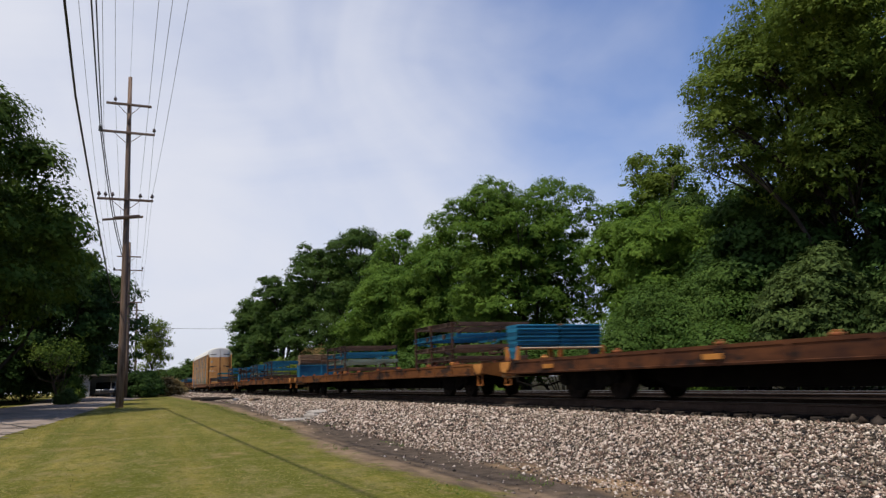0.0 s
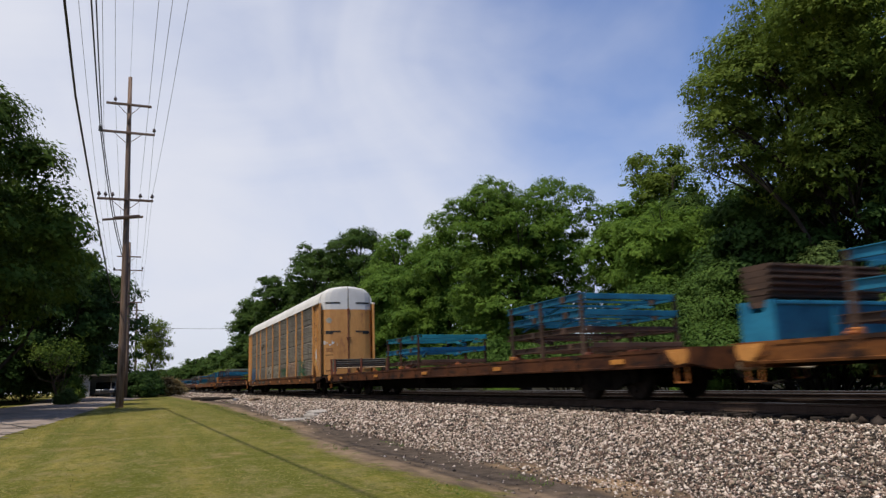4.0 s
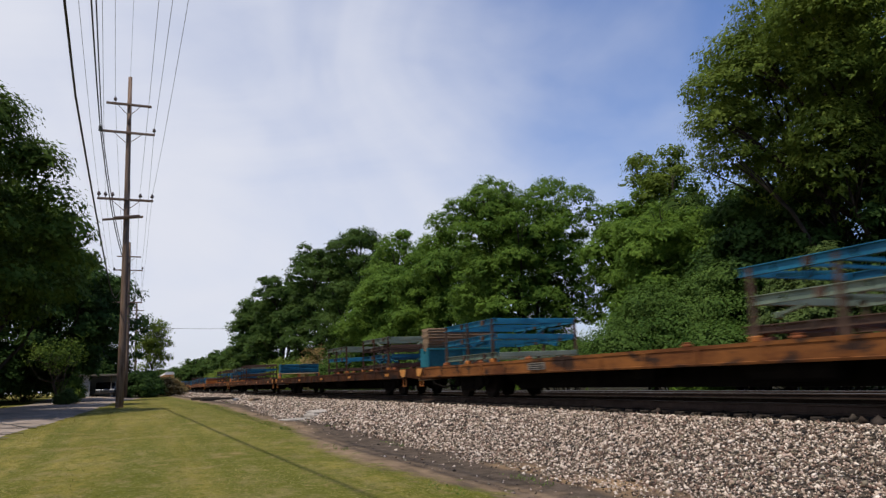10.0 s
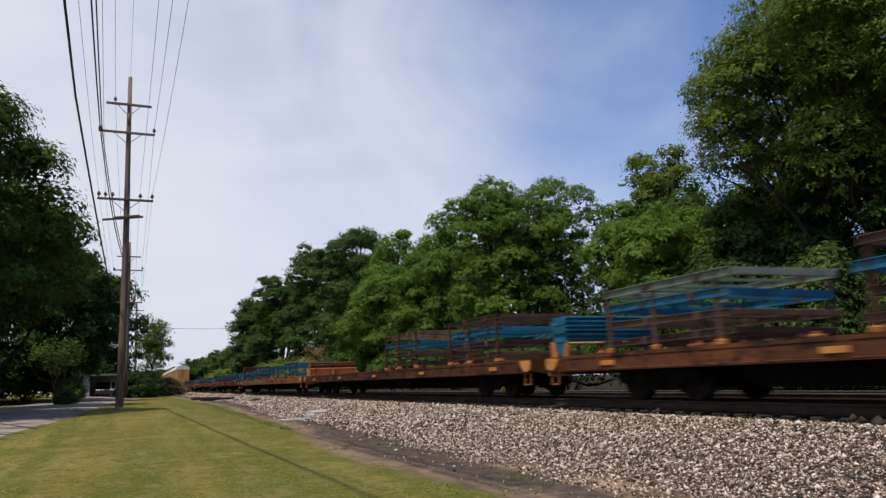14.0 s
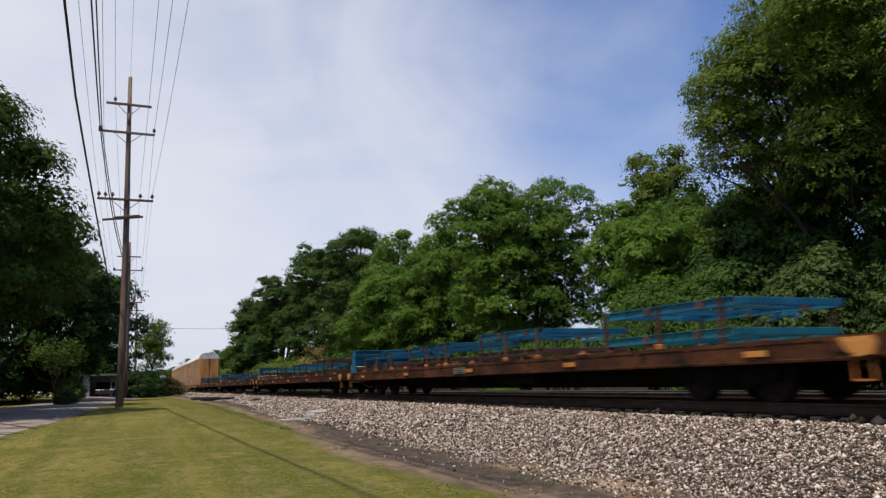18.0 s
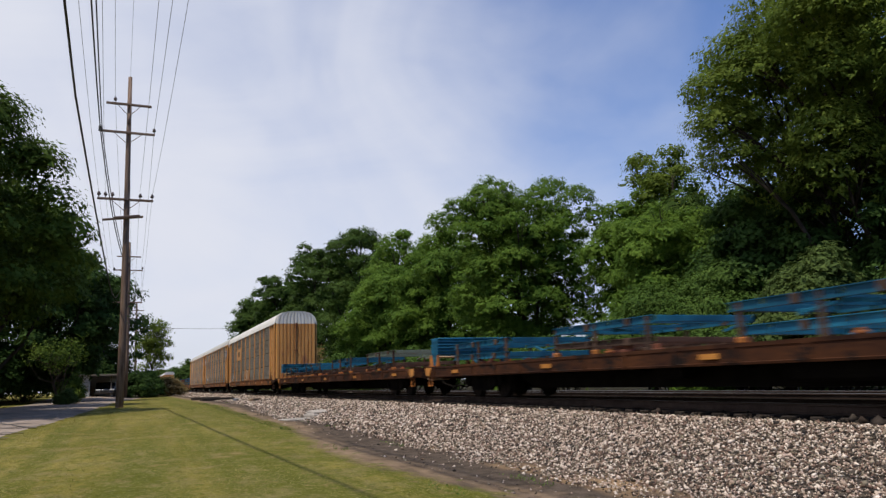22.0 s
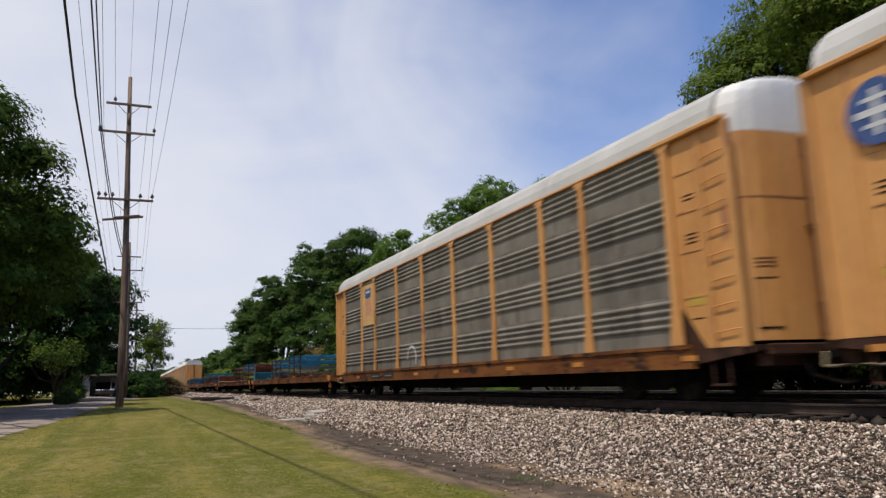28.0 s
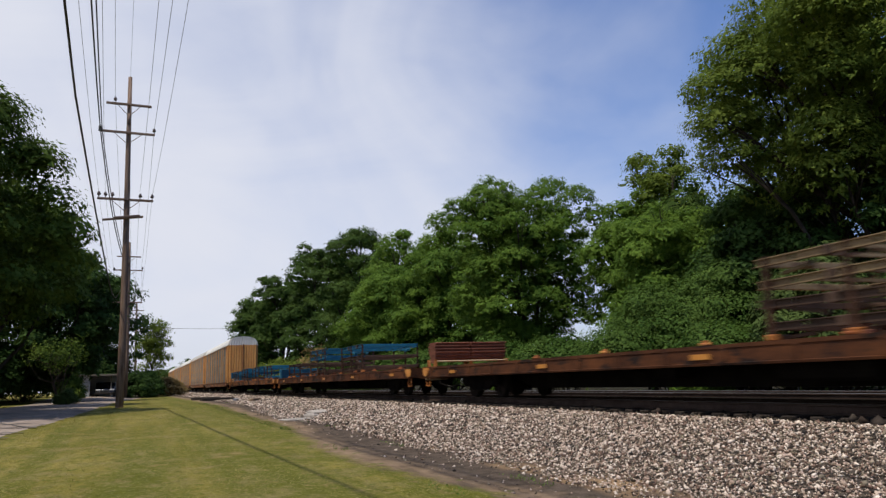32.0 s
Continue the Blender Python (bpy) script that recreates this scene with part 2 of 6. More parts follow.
MAT = {
    "ground": ground_material(),
    "stone": stone_material("ballast_stone", 1.0),
    # ballast colour scaled down for oil and the shade below the cars
    "stone_oil_shade": stone_material("oily_shaded_ballast", 0.09),
    "road": surface("old_pavement", (0.19, 0.148, 0.118), (0.34, 0.275, 0.225), 0.9, 0, 0.5, 25, 0.3, ((0.15, 0.125, 0.108), 0.56), spec=0.05),
    "tar": surface("tar", (0.025, 0.025, 0.026), (0.05, 0.05, 0.05), 0.6, 0, 4, 60),
    "rail": surface("rail_steel", (0.030, 0.020, 0.015), (0.07, 0.048, 0.038), 0.85, 0.0, 3, 40, 0.1, spec=0.1),
    "rail_head": surface("polished_rail", (0.20, 0.19, 0.185), (0.30, 0.29, 0.28), 0.35, 1.0, 3, 40, 0.02),
    "tie": surface("weathered_tie", (0.020, 0.016, 0.013), (0.055, 0.044, 0.036), 0.9, 0, 3, 30, 0.5, None, 0.3, (6, 1, 6), spec=0.08),
    "sill": surface("rusty_yellow_paint", (0.085, 0.028, 0.010), (0.245, 0.092, 0.023), 0.75, 0, 1.3, 14, 0.2, ((0.030, 0.016, 0.011), 0.52), 0.22, (1, 0.4, 1), 0.15),
    "sill_brown": surface("brown_rusted_side_paint", (0.030, 0.013, 0.009), (0.115, 0.043, 0.017), 0.8, 0, 1.9, 14, 0.2, ((0.018, 0.012, 0.010), 0.535), 0.3, (1, 0.45, 1), 0.10),
    "reflector": surface("yellow_reflector", (0.36, 0.13, 0.020), (0.50, 0.21, 0.035), 0.5),
    "deck": surface("rusted_deck_steel", (0.13, 0.040, 0.017), (0.28, 0.100, 0.038), 0.85, 0, 1.2, 16, 0.3, ((0.42, 0.19, 0.055), 0.58), 0.2, (1, 0.6, 1), 0.12),
    "end": surface("faded_orange_paint", (0.36, 0.145, 0.034), (0.58, 0.265, 0.070), 0.65, 0, 2, 20, 0.15, ((0.13, 0.05, 0.025), 0.57), 0.15, spec=0.2),
    "pocket": surface("orange_pocket_paint", (0.26, 0.085, 0.022), (0.42, 0.165, 0.040), 0.65, 0, 4, 30, 0.1, ((0.14, 0.05, 0.03), 0.56), 0.25, spec=0.2),
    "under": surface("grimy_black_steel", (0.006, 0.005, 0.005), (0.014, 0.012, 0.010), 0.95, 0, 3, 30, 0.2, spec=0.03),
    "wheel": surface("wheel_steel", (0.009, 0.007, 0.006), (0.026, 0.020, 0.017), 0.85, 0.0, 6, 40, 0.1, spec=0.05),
    "rod": surface("pale_steel_rod", (0.40, 0.30, 0.17), (0.55, 0.43, 0.26), 0.5, 0, 6, 40),
    "plate": surface("pale_data_plate", (0.14, 0.12, 0.10), (0.25, 0.225, 0.19), 0.7, 0, 6, 40, spec=0.15),
    "blue": surface("blue_steel_paint", (0.005, 0.060, 0.118), (0.016, 0.136, 0.220), 0.6, 0, 1.4, 20, 0.1, ((0.07, 0.08, 0.09), 0.66), 0.28, spec=0.2),
    "teal": surface("teal_steel_paint", (0.006, 0.085, 0.120), (0.018, 0.170, 0.215), 0.6, 0, 1.4, 20, 0.1, ((0.10, 0.07, 0.05), 0.64), 0.2, spec=0.2),
    "green": surface("grey_green_paint", (0.070, 0.100, 0.075), (0.155, 0.190, 0.140), 0.6, 0, 1.6, 20, 0.15, ((0.12, 0.075, 0.045), 0.60), 0.2),
    "brown": surface("brown_rusted_steel", (0.032, 0.021, 0.016), (0.090, 0.053, 0.036), 0.75, 0, 1.6, 20, 0.2, ((0.22, 0.12, 0.06), 0.66), 0.25, spec=0.2),
    "grey_panel": surface("grimy_grey_panel", (0.045, 0.045, 0.036), (0.11, 0.105, 0.082), 0.7, 0, 1.6, 20, 0.15, ((0.12, 0.075, 0.045), 0.60), 0.2),
    "tan": surface("faded_tan_paint", (0.105, 0.072, 0.042), (0.235, 0.170, 0.092), 0.75, 0, 1.6, 20, 0.2, ((0.065, 0.036, 0.024), 0.53), 0.25, spec=0.15),
    "rust": surface("red_brown_rust", (0.10, 0.036, 0.024), (0.19, 0.075, 0.045), 0.8, 0, 1.6, 20, 0.2, None, 0.15, spec=0.15),
    "wood": surface("old_boards", (0.115, 0.070, 0.040), (0.28, 0.185, 0.105), 0.85, 0, 3, 30, 0.3, None, 0.25, (1, 6, 6)),
    "yellow": surface("rack_yellow_paint", (0.40, 0.175, 0.044), (0.58, 0.285, 0.085), 0.6, 0, 0.9, 12, 0.08, ((0.27, 0.105, 0.045), 0.59), 0.10, (1, 1, 0.35)),
    "galv": surface("weathered_galvanized_steel", (0.112, 0.098, 0.075), (0.212, 0.186, 0.146), 0.65, 0.15, 1.3, 18, 0.06, ((0.105, 0.086, 0.064), 0.56), 0.14, (1, 1, 0.35)),
    "dark_rust": surface("dark_rusted_steel", (0.022, 0.014, 0.011), (0.075, 0.036, 0.022), 0.85, 0, 2.5, 20, 0.2, spec=0.1),
    "label_yellow": surface("yellow_label", (0.36, 0.23, 0.03), (0.46, 0.30, 0.05), 0.5),
    # near-black, put where gaps and slots would lie in shade
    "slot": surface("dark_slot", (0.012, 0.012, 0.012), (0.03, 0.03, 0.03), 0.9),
    "roof_white": surface("white_roof_paint", (0.53, 0.51, 0.475), (0.66, 0.64, 0.60), 0.75, 0, 0.6, 14, 0.05, ((0.42, 0.39, 0.35), 0.64)),
    "roof_grey": surface("grey_galvanized_roof", (0.33, 0.315, 0.285), (0.46, 0.44, 0.405), 0.6, 0.0, 0.6, 14, 0.05),
    "pole": surface("weathered_pole_wood", (0.088, 0.055, 0.039), (0.230, 0.162, 0.119), 0.9, 0, 2, 30, 0.4, None, 0.15, (6, 6, 0.5), spec=0.15),
    "wire": surface("black_cable", (0.012, 0.012, 0.013), (0.03, 0.03, 0.03), 0.6),
    "wire_thin": surface("grey_conductor", (0.13, 0.13, 0.14), (0.22, 0.22, 0.23), 0.5, 0.3),
    "glaze": surface("brown_porcelain", (0.06, 0.04, 0.035), (0.12, 0.09, 0.08), 0.25),
    "bark": surface("bark", (0.020, 0.016, 0.013), (0.062, 0.050, 0.040), 0.95, 0, 3, 20, 0.6, None, 0.15, (3, 3, 0.6), spec=0.1),
    "white_wall": surface("white_siding", (0.34, 0.36, 0.36), (0.48, 0.50, 0.50), 0.7, 0, 1, 20),
    "dark_roof": surface("dark_roofing", (0.10, 0.10, 0.105), (0.18, 0.18, 0.19), 0.8, 0, 2, 30),
    "car_paint": surface("dark_grey_car_paint", (0.055, 0.06, 0.07), (0.075, 0.08, 0.09), 0.25, 0.5, 1, 20, 0.0),
    "glass": surface("tinted_glass", (0.015, 0.017, 0.02), (0.02, 0.022, 0.025), 0.08),
    "lamp_glass": surface("clear_lamp_glass", (0.5, 0.5, 0.5), (0.65, 0.65, 0.65), 0.15),
    "tyre": surface("tyre_rubber", (0.015, 0.015, 0.015), (0.03, 0.03, 0.03), 0.8),
    "concrete": surface("broken_concrete", (0.30, 0.265, 0.225), (0.46, 0.41, 0.35), 0.9, 0, 4, 30, 0.4, spec=0.15),
    "spray_white": surface("white_spray_paint", (0.42, 0.42, 0.41), (0.62, 0.62, 0.60), 0.6, 0, 3, 20),
    "spray_green": surface("green_spray_paint", (0.013, 0.062, 0.028), (0.032, 0.125, 0.055), 0.6, 0, 3, 20),
    "spray_blue": surface("blue_spray_paint", (0.020, 0.060, 0.105), (0.050, 0.125, 0.190), 0.6, 0, 3, 20),
    "spray_pink": surface("pale_orange_spray_paint", (0.20, 0.125, 0.080), (0.36, 0.245, 0.165), 0.6, 0, 2.6, 20, 0.05, ((0.10, 0.075, 0.055), 0.52)),
    "spray_cream": surface("grey_cream_spray_paint", (0.22, 0.20, 0.15), (0.42, 0.385, 0.30), 0.6, 0, 2.6, 20, 0.05, ((0.12, 0.085, 0.06), 0.53)),
    "spray_rust": surface("orange_brown_spray_paint", (0.30, 0.13, 0.035), (0.50, 0.26, 0.08), 0.6, 0, 3, 20),
    "sign_tan": surface("faded_tan_sign_paint", (0.50, 0.28, 0.10), (0.62, 0.38, 0.15), 0.6, 0, 2, 20),
    "logo_blue": surface("navy_emblem_paint", (0.02, 0.05, 0.16), (0.04, 0.08, 0.22), 0.5),
    "logo_red": surface("faded_red_stripe_paint", (0.42, 0.16, 0.10), (0.55, 0.25, 0.17), 0.5),
    "black_paint": surface("black_lettering_paint", (0.022, 0.019, 0.016), (0.05, 0.044, 0.038), 0.8, spec=0.1),
    "leaf_big": leaf_material("oak_leaves", (0.078, 0.122, 0.020), (0.176, 0.226, 0.039), 0.46),
    "leaf_oak_far": leaf_material("dark_oak_leaves", (0.031, 0.066, 0.014), (0.084, 0.132, 0.028)),
    "leaf_mid": leaf_material("walnut_leaves", (0.060, 0.120, 0.019), (0.152, 0.240, 0.038), 0.46),
    "leaf_vine": leaf_material("vine_leaves", (0.034, 0.075, 0.012), (0.098, 0.160, 0.034)),
    "leaf_bush": leaf_material("bush_leaves", (0.024, 0.046, 0.012), (0.118, 0.165, 0.046)),
    "leaf_maple": leaf_material("lane_maple_leaves", (0.033, 0.066, 0.011), (0.118, 0.172, 0.029), 0.34),
    # dark leaves; below the oak their colour stands in for its shade
    "leaf_dark": leaf_material("dark_leaves", (0.0223, 0.05, 0.0125), (0.0651, 0.115, 0.0275), 0.34),
    "leaf_weed": leaf_material("weed_leaves", (0.070, 0.135, 0.016), (0.190, 0.290, 0.045)),
    "leaf_dry": leaf_material("dry_brush", (0.15, 0.105, 0.045), (0.30, 0.22, 0.09)),
    "blade": leaf_material("grass_blades", (0.155, 0.160, 0.034), (0.33, 0.285, 0.095), 0.35),
    "weed": leaf_material("weeds", (0.06, 0.11, 0.02), (0.15, 0.22, 0.05)),
}


# ---- mesh helpers ----
def box(bm, x0, x1, y0, y1, z0, z1, cut=0.0):
    """A box with its long edges cut off by `cut` (a light bevel)."""
    c = min(cut, (x1 - x0) * 0.4, (y1 - y0) * 0.4, (z1 - z0) * 0.4)
    if c <= 0:
        v = [bm.verts.new((x, y, z)) for x in (x0, x1) for y in (y0, y1) for z in (z0, z1)]
        for q in ((0, 1, 3, 2), (4, 6, 7, 5), (0, 4, 5, 1), (2, 3, 7, 6), (0, 2, 6, 4), (1, 5, 7, 3)):
            bm.faces.new([v[i] for i in q])
        return
    made = bmesh.ops.create_cube(bm, size=1.0)["verts"]
    bmesh.ops.scale(bm, vec=(x1 - x0, y1 - y0, z1 - z0), verts=made)
    bmesh.ops.translate(bm, vec=((x0 + x1) / 2, (y0 + y1) / 2, (z0 + z1) / 2), verts=made)
    edges = list({e for v in made for e in v.link_edges})
    bmesh.ops.bevel(bm, geom=edges, offset=c, segments=1, affect="EDGES")


def tube(bm, points, radii, sides=6, cap=True):
    """A tapered tube through the points."""
    rings, last = [], None
    for i, p in enumerate(points):
        p = Vector(p)
        a = Vector(points[min(i + 1, len(points) - 1)]) - Vector(points[max(i - 1, 0)])
        a.normalize()
        s = a.orthogonal().normalized() if last is None else (last - a * last.dot(a)).normalized()
        last = s
        t = a.cross(s)
        r = radii[i] if isinstance(radii, (list, tuple)) else radii
        rings.append([bm.verts.new(p + (s * math.cos(2 * math.pi * k / sides) + t * math.sin(2 * math.pi * k / sides)) * r) for k in range(sides)])
    for a, b in zip(rings, rings[1:]):
        for k in range(sides):
            bm.faces.new((a[k], a[(k + 1) % sides], b[(k + 1) % sides], b[k]))
    if cap:
        bm.faces.new(rings[0][::-1])
        bm.faces.new(rings[-1])


def prism(bm, outline, a0, a1, axis="y"):
    """Extrudes an outline from a0 to a1 along an axis. The outline lists (x, z) for y, (y, z) for x, (x, y) for z."""
    def at(p, a):
        return {"y": (p[0], a, p[1]), "x": (a, p[0], p[1]), "z": (p[0], p[1], a)}[axis]
    one, two = [bm.verts.new(at(p, a0)) for p in outline], [bm.verts.new(at(p, a1)) for p in outline]
    n = len(outline)
    for i in range(n):
        bm.faces.new((one[i], one[(i + 1) % n], two[(i + 1) % n], two[i]))
    bm.faces.new(one[::-1])
    bm.faces.new(two)


def mesh_of(bm, name, material, smooth=False):
    bmesh.ops.recalc_face_normals(bm, faces=bm.faces)
    me = bpy.data.meshes.new(name)
    bm.to_mesh(me)
    bm.free()
    me.materials.append(MAT[material])
    if smooth:
        me.polygons.foreach_set("use_smooth", [True] * len(me.polygons))
    return me


MESHES = {}


def shared(key, build, material, smooth=False):
    """One mesh for all alike pieces."""
    if (key, material) not in MESHES:
        bm = bmesh.new()
        build(bm)
        MESHES[key, material] = mesh_of(bm, key if isinstance(key, str) else key[0], material, smooth)
    return MESHES[key, material]


def part(name, mesh, parent, at=(0, 0, 0), label="", turn=0.0):
    ob = new(name, mesh)
    ob.parent = parent
    ob.matrix_basis = pose(*at, 0, 0, turn)
    if label:
        tagged(ob, label)
    return ob


def thing(name, label, category, group="", at=(0, 0, 0), kind=""):
    ob = new(name)
    ob.empty_display_size = 0.3
    ob.matrix_basis = pose(*at)
    return tagged(ob, label, category, group, kind)


def single(name, mesh, label, category="", group="", kind="", at=(0, 0, 0)):
    ob = new(name, mesh)
    ob.matrix_basis = pose(*at)
    return tagged(ob, label, category, group, kind)


def raw_mesh(name, verts, faces, material, smooth=False):
    """A mesh from arrays: verts n x 3, faces n x k."""
    me = bpy.data.meshes.new(name)
    verts, faces = np.asarray(verts, np.float32), np.asarray(faces, np.int32)
    k = faces.shape[1]
    me.vertices.add(len(verts))
    me.vertices.foreach_set("co", verts.ravel())
    me.loops.add(faces.size)
    me.loops.foreach_set("vertex_index", faces.ravel())
    me.polygons.add(len(faces))
    me.polygons.foreach_set("loop_start", np.arange(0, faces.size, k, dtype=np.int32))
    me.update(calc_edges=True)
    me.validate()
    me.materials.append(MAT[material])
    if smooth:
        me.polygons.foreach_set("use_smooth", [True] * len(faces))
    return me


# ---- ground, road and track ----
TRACK_X, TRACK2_X = 10.95, 15.05


def lawn_z(y):
    return np.interp(y, [6, 38, 60, 400], [-0.87, -0.32, -0.30, -0.30])


def step(a, b, v):
    t = np.clip((np.asarray(v, float) - a) / (b - a), 0, 1)
    return t * t * (3 - 2 * t)


TOE_Y, TOE_X = [6, 7.5, 9, 10.4, 11.8, 14, 17.7, 22.6, 26, 34, 60], [5.50, 5.46, 5.48, 5.50, 5.42, 5.28, 5.36, 5.2, 4.65, 4.9, 5.2]


def ground_z(x, y):
    z = lawn_z(y) + 0.42 * step(62, 84, y) * step(0.5, -3.5, x)
    toe = np.interp(y, TOE_Y, TOE_X) + 0.25
    rise = np.clip((np.asarray(x) - toe) / (8.75 - toe), 0, 1)
    z = z + (-0.23 - z) * rise
    z = np.where(np.asarray(x) > 17.4, -0.23 - 0.35 * step(17.4, 20, x), z)
    return z


def build_ground():
    xs = np.concatenate([[-3000, -800, -200, -80, -40, -25], np.arange(-18, 22.01, 0.4), [25, 30, 40, 80, 200, 800, 3000]])
    ys = np.concatenate([[-1500, -300, -60, -20, -8], np.arange(-2, 60, 0.8), np.arange(60, 160, 4), [180, 240, 400, 900, 3000]])
    gx, gy = np.meshgrid(xs, ys)
    gz = ground_z(gx, gy)
    v = np.stack([gx, gy, gz], -1).reshape(-1, 3)
    nx, ny = len(xs), len(ys)
    i = (np.arange(ny - 1)[:, None] * nx + np.arange(nx - 1)[None]).ravel()
    f = np.stack([i, i + 1, i + nx + 1, i + nx], -1)
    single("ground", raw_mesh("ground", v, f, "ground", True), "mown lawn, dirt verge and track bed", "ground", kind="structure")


build_ground()


def road_edges(y):
    """The lane runs beside the lawn and bends to the right far on."""
    right = np.interp(y, [-40, 20, 26, 31, 36.5, 45, 60, 94, 140, 200], [-3.5, -3.05, -2.68, -2.1, -1.5, -1.05, -0.6, 1.6, 8.0, 20.0])
    left = np.interp(y, [-40, 20, 57, 75, 97, 122, 140, 200], [-9.0, -8.6, -8.0, -7.6, -5.2, -2.4, 2.0, 13.0])
    return left, right


def build_road():
    ys = np.arange(-40, 141, 1.5)
    v, f = [], []
    rng = np.random.default_rng(3)
    for i, y in enumerate(ys):
        l, r = road_edges(y)
        r += 0.10 * rng.standard_normal()
        for k in range(6):
            x = l + (r - l) * k / 5
            v.append((x, y, float(ground_z(x, y)) + 0.035 - (0.05 if k in (0, 5) else 0)))
        if i:
            f += [((i - 1) * 6 + k, (i - 1) * 6 + k + 1, i * 6 + k + 1, i * 6 + k) for k in range(5)]
    road = single("road", raw_mesh("road", v, f, "road", True), "cracked old grey paved lane", "road", kind="structure")
    # tarred cracks
    for seed in range(16):
        g = np.random.default_rng(40 + seed)
        bm = bmesh.new()
        y0 = 17 + seed * 1.5 + g.uniform(-0.5, 0.5)
        l, r = road_edges(y0)
        pts, x, y = [], r - 0.05, y0
        along = seed % 3 == 0
        while x > l + 0.3 and len(pts) < 40:
            pts.append((x, y))
            x -= g.uniform(0.08, 0.22) if along else g.uniform(0.15, 0.3)
            y += g.normal(0.35 if along else 0.0, 0.16)
        w = g.uniform(0.06, 0.20, len(pts))
        rows = [[bm.verts.new((px, py + s * ww, float(ground_z(px, py)) + 0.041)) for s in (-1, 1)] for (px, py), ww in zip(pts, w)]
        for a, b in zip(rows, rows[1:]):
            bm.faces.new((a[0], a[1], b[1], b[0]))
        part("tar_seam", mesh_of(bm, "tar_seam", "tar"), road)


build_road()


def rail_profile():
    half = [(0.07, -0.17), (0.07, -0.157), (0.012, -0.14), (0.010, -0.045), (0.036, -0.035), (0.036, -0.006)]
    return half + [(-x, z) for x, z in half[::-1]]


def build_track(x, name_label):
    track = thing("railway_track", name_label, "railway track", at=(x, 0, 0), kind="structure")
    tie = shared("tie", lambda bm: box(bm, -1.3, 1.3, -0.115, 0.115, -0.33, -0.172, 0.012), "tie")
    web = shared("rail", lambda bm: prism(bm, rail_profile(), -60, 900), "rail")
    head = shared("rail_head", lambda bm: prism(bm, [(-0.036, -0.0062), (0.036, -0.0062), (0.032, 0.0), (-0.032, 0.0)], -60, 900), "rail_head")
    for s in (-0.7535, 0.7535):
        r = part("rail", web, track, (s, 0, 0))
        part("rail_head", head, r, label="polished steel rail head")
    g = random.Random(5)
    for i in range(170):
        part("tie", tie, track, (g.uniform(-0.03, 0.03), -2 + i * 0.52, 0), turn=g.uniform(-0.8, 0.8))
    far = np.arange(87, 400, 0.52)
    v = np.concatenate([np.array([(a, y + b, c) for a in (-1.3, 1.3) for b in (-0.115, 0.115) for c in (-0.33, -0.172)]) for y in far])
    q = np.array(((0, 1, 3, 2), (4, 6, 7, 5), (0, 4, 5, 1), (2, 3, 7, 6), (0, 2, 6, 4), (1, 5, 7, 3)))
    f = np.concatenate([q + 8 * i for i in range(len(far))])
    tagged(part("far_ties", raw_mesh("far_ties", v, f, "tie"), track), kind="stuff")


build_track(TRACK_X, "main railway track on wooden ties in ballast")
build_track(TRACK2_X, "second railway track beyond the train")


def build_ballast(name, label, material, spans):
    """Crushed stone: uneven eight-sided chips over shoulder and cribs."""
    rng = np.random.default_rng(len(name))
    base = np.array([(1, 0, 0), (-1, 0, 0), (0, 1, 0), (0, -1, 0), (0, 0, 0.8), (0, 0, -0.8)], float)
    quads = np.array(((0, 2, 4), (2, 1, 4), (1, 3, 4), (3, 0, 4), (2, 0, 5), (1, 2, 5), (3, 1, 5), (0, 3, 5)))
    vs, fs, count = [], [], 0
    for x0, x1, y0, y1, per, size in spans:
        n = int((x1 - x0) * (y1 - y0) * per)
        x, y = rng.uniform(x0, x1, n), rng.uniform(y0, y1, n)
        keep = rng.random(n) < step(-0.2, 0.35, x - np.interp(y, TOE_Y, TOE_X) + 0.10 * np.sin(y * 2.3) + rng.normal(0, 0.10, n)) * 0.96 + 0.014
        keep &= (np.abs(np.abs(x - TRACK_X) - 0.7535) > 0.1) & (np.abs(np.abs(x - TRACK2_X) - 0.7535) > 0.1)
        x, y = x[keep], y[keep]
        n = len(x)
        s = size * rng.lognormal(0, 0.28, n)
        shape = base[None] + rng.normal(0, 0.26, (n, 6, 3))
        shape = shape * (rng.uniform(0.65, 1.35, (n, 1, 3)))
        a, b = rng.uniform(0, 6.28, n), rng.uniform(-0.7, 0.7, n)
        ca, sa, cb, sb = np.cos(a)[:, None], np.sin(a)[:, None], np.cos(b)[:, None], np.sin(b)[:, None]
        px, py, pz = shape[..., 0], shape[..., 1], shape[..., 2]
        py, pz = py * cb - pz * sb, py * sb + pz * cb
        px, py = px * ca - py * sa, px * sa + py * ca
        z = ground_z(x, y) + rng.uniform(0.0, 0.35, n) * s * 1.6
        p = np.stack([px * s[:, None] + x[:, None], py * s[:, None] + y[:, None], pz * s[:, None] + z[:, None]], -1)
        vs.append(p.reshape(-1, 3))
        fs.append((quads[None] + (count + np.arange(n) * 6)[:, None, None]).reshape(-1, 3))
        count += n * 6
    single(name, raw_mesh(name, np.concatenate(vs), np.concatenate(fs), material), label, "gravel", kind="stuff")


build_ballast("ballast", "crushed grey and pink ballast stone", "stone",
              [(4.2, 9.35, 4.5, 15, 1150, 0.0182), (4.3, 9.35, 15, 32, 480, 0.0255), (5.0, 9.35, 32, 66, 270, 0.029), (5.2, 9.35, 66, 150, 62, 0.055)])
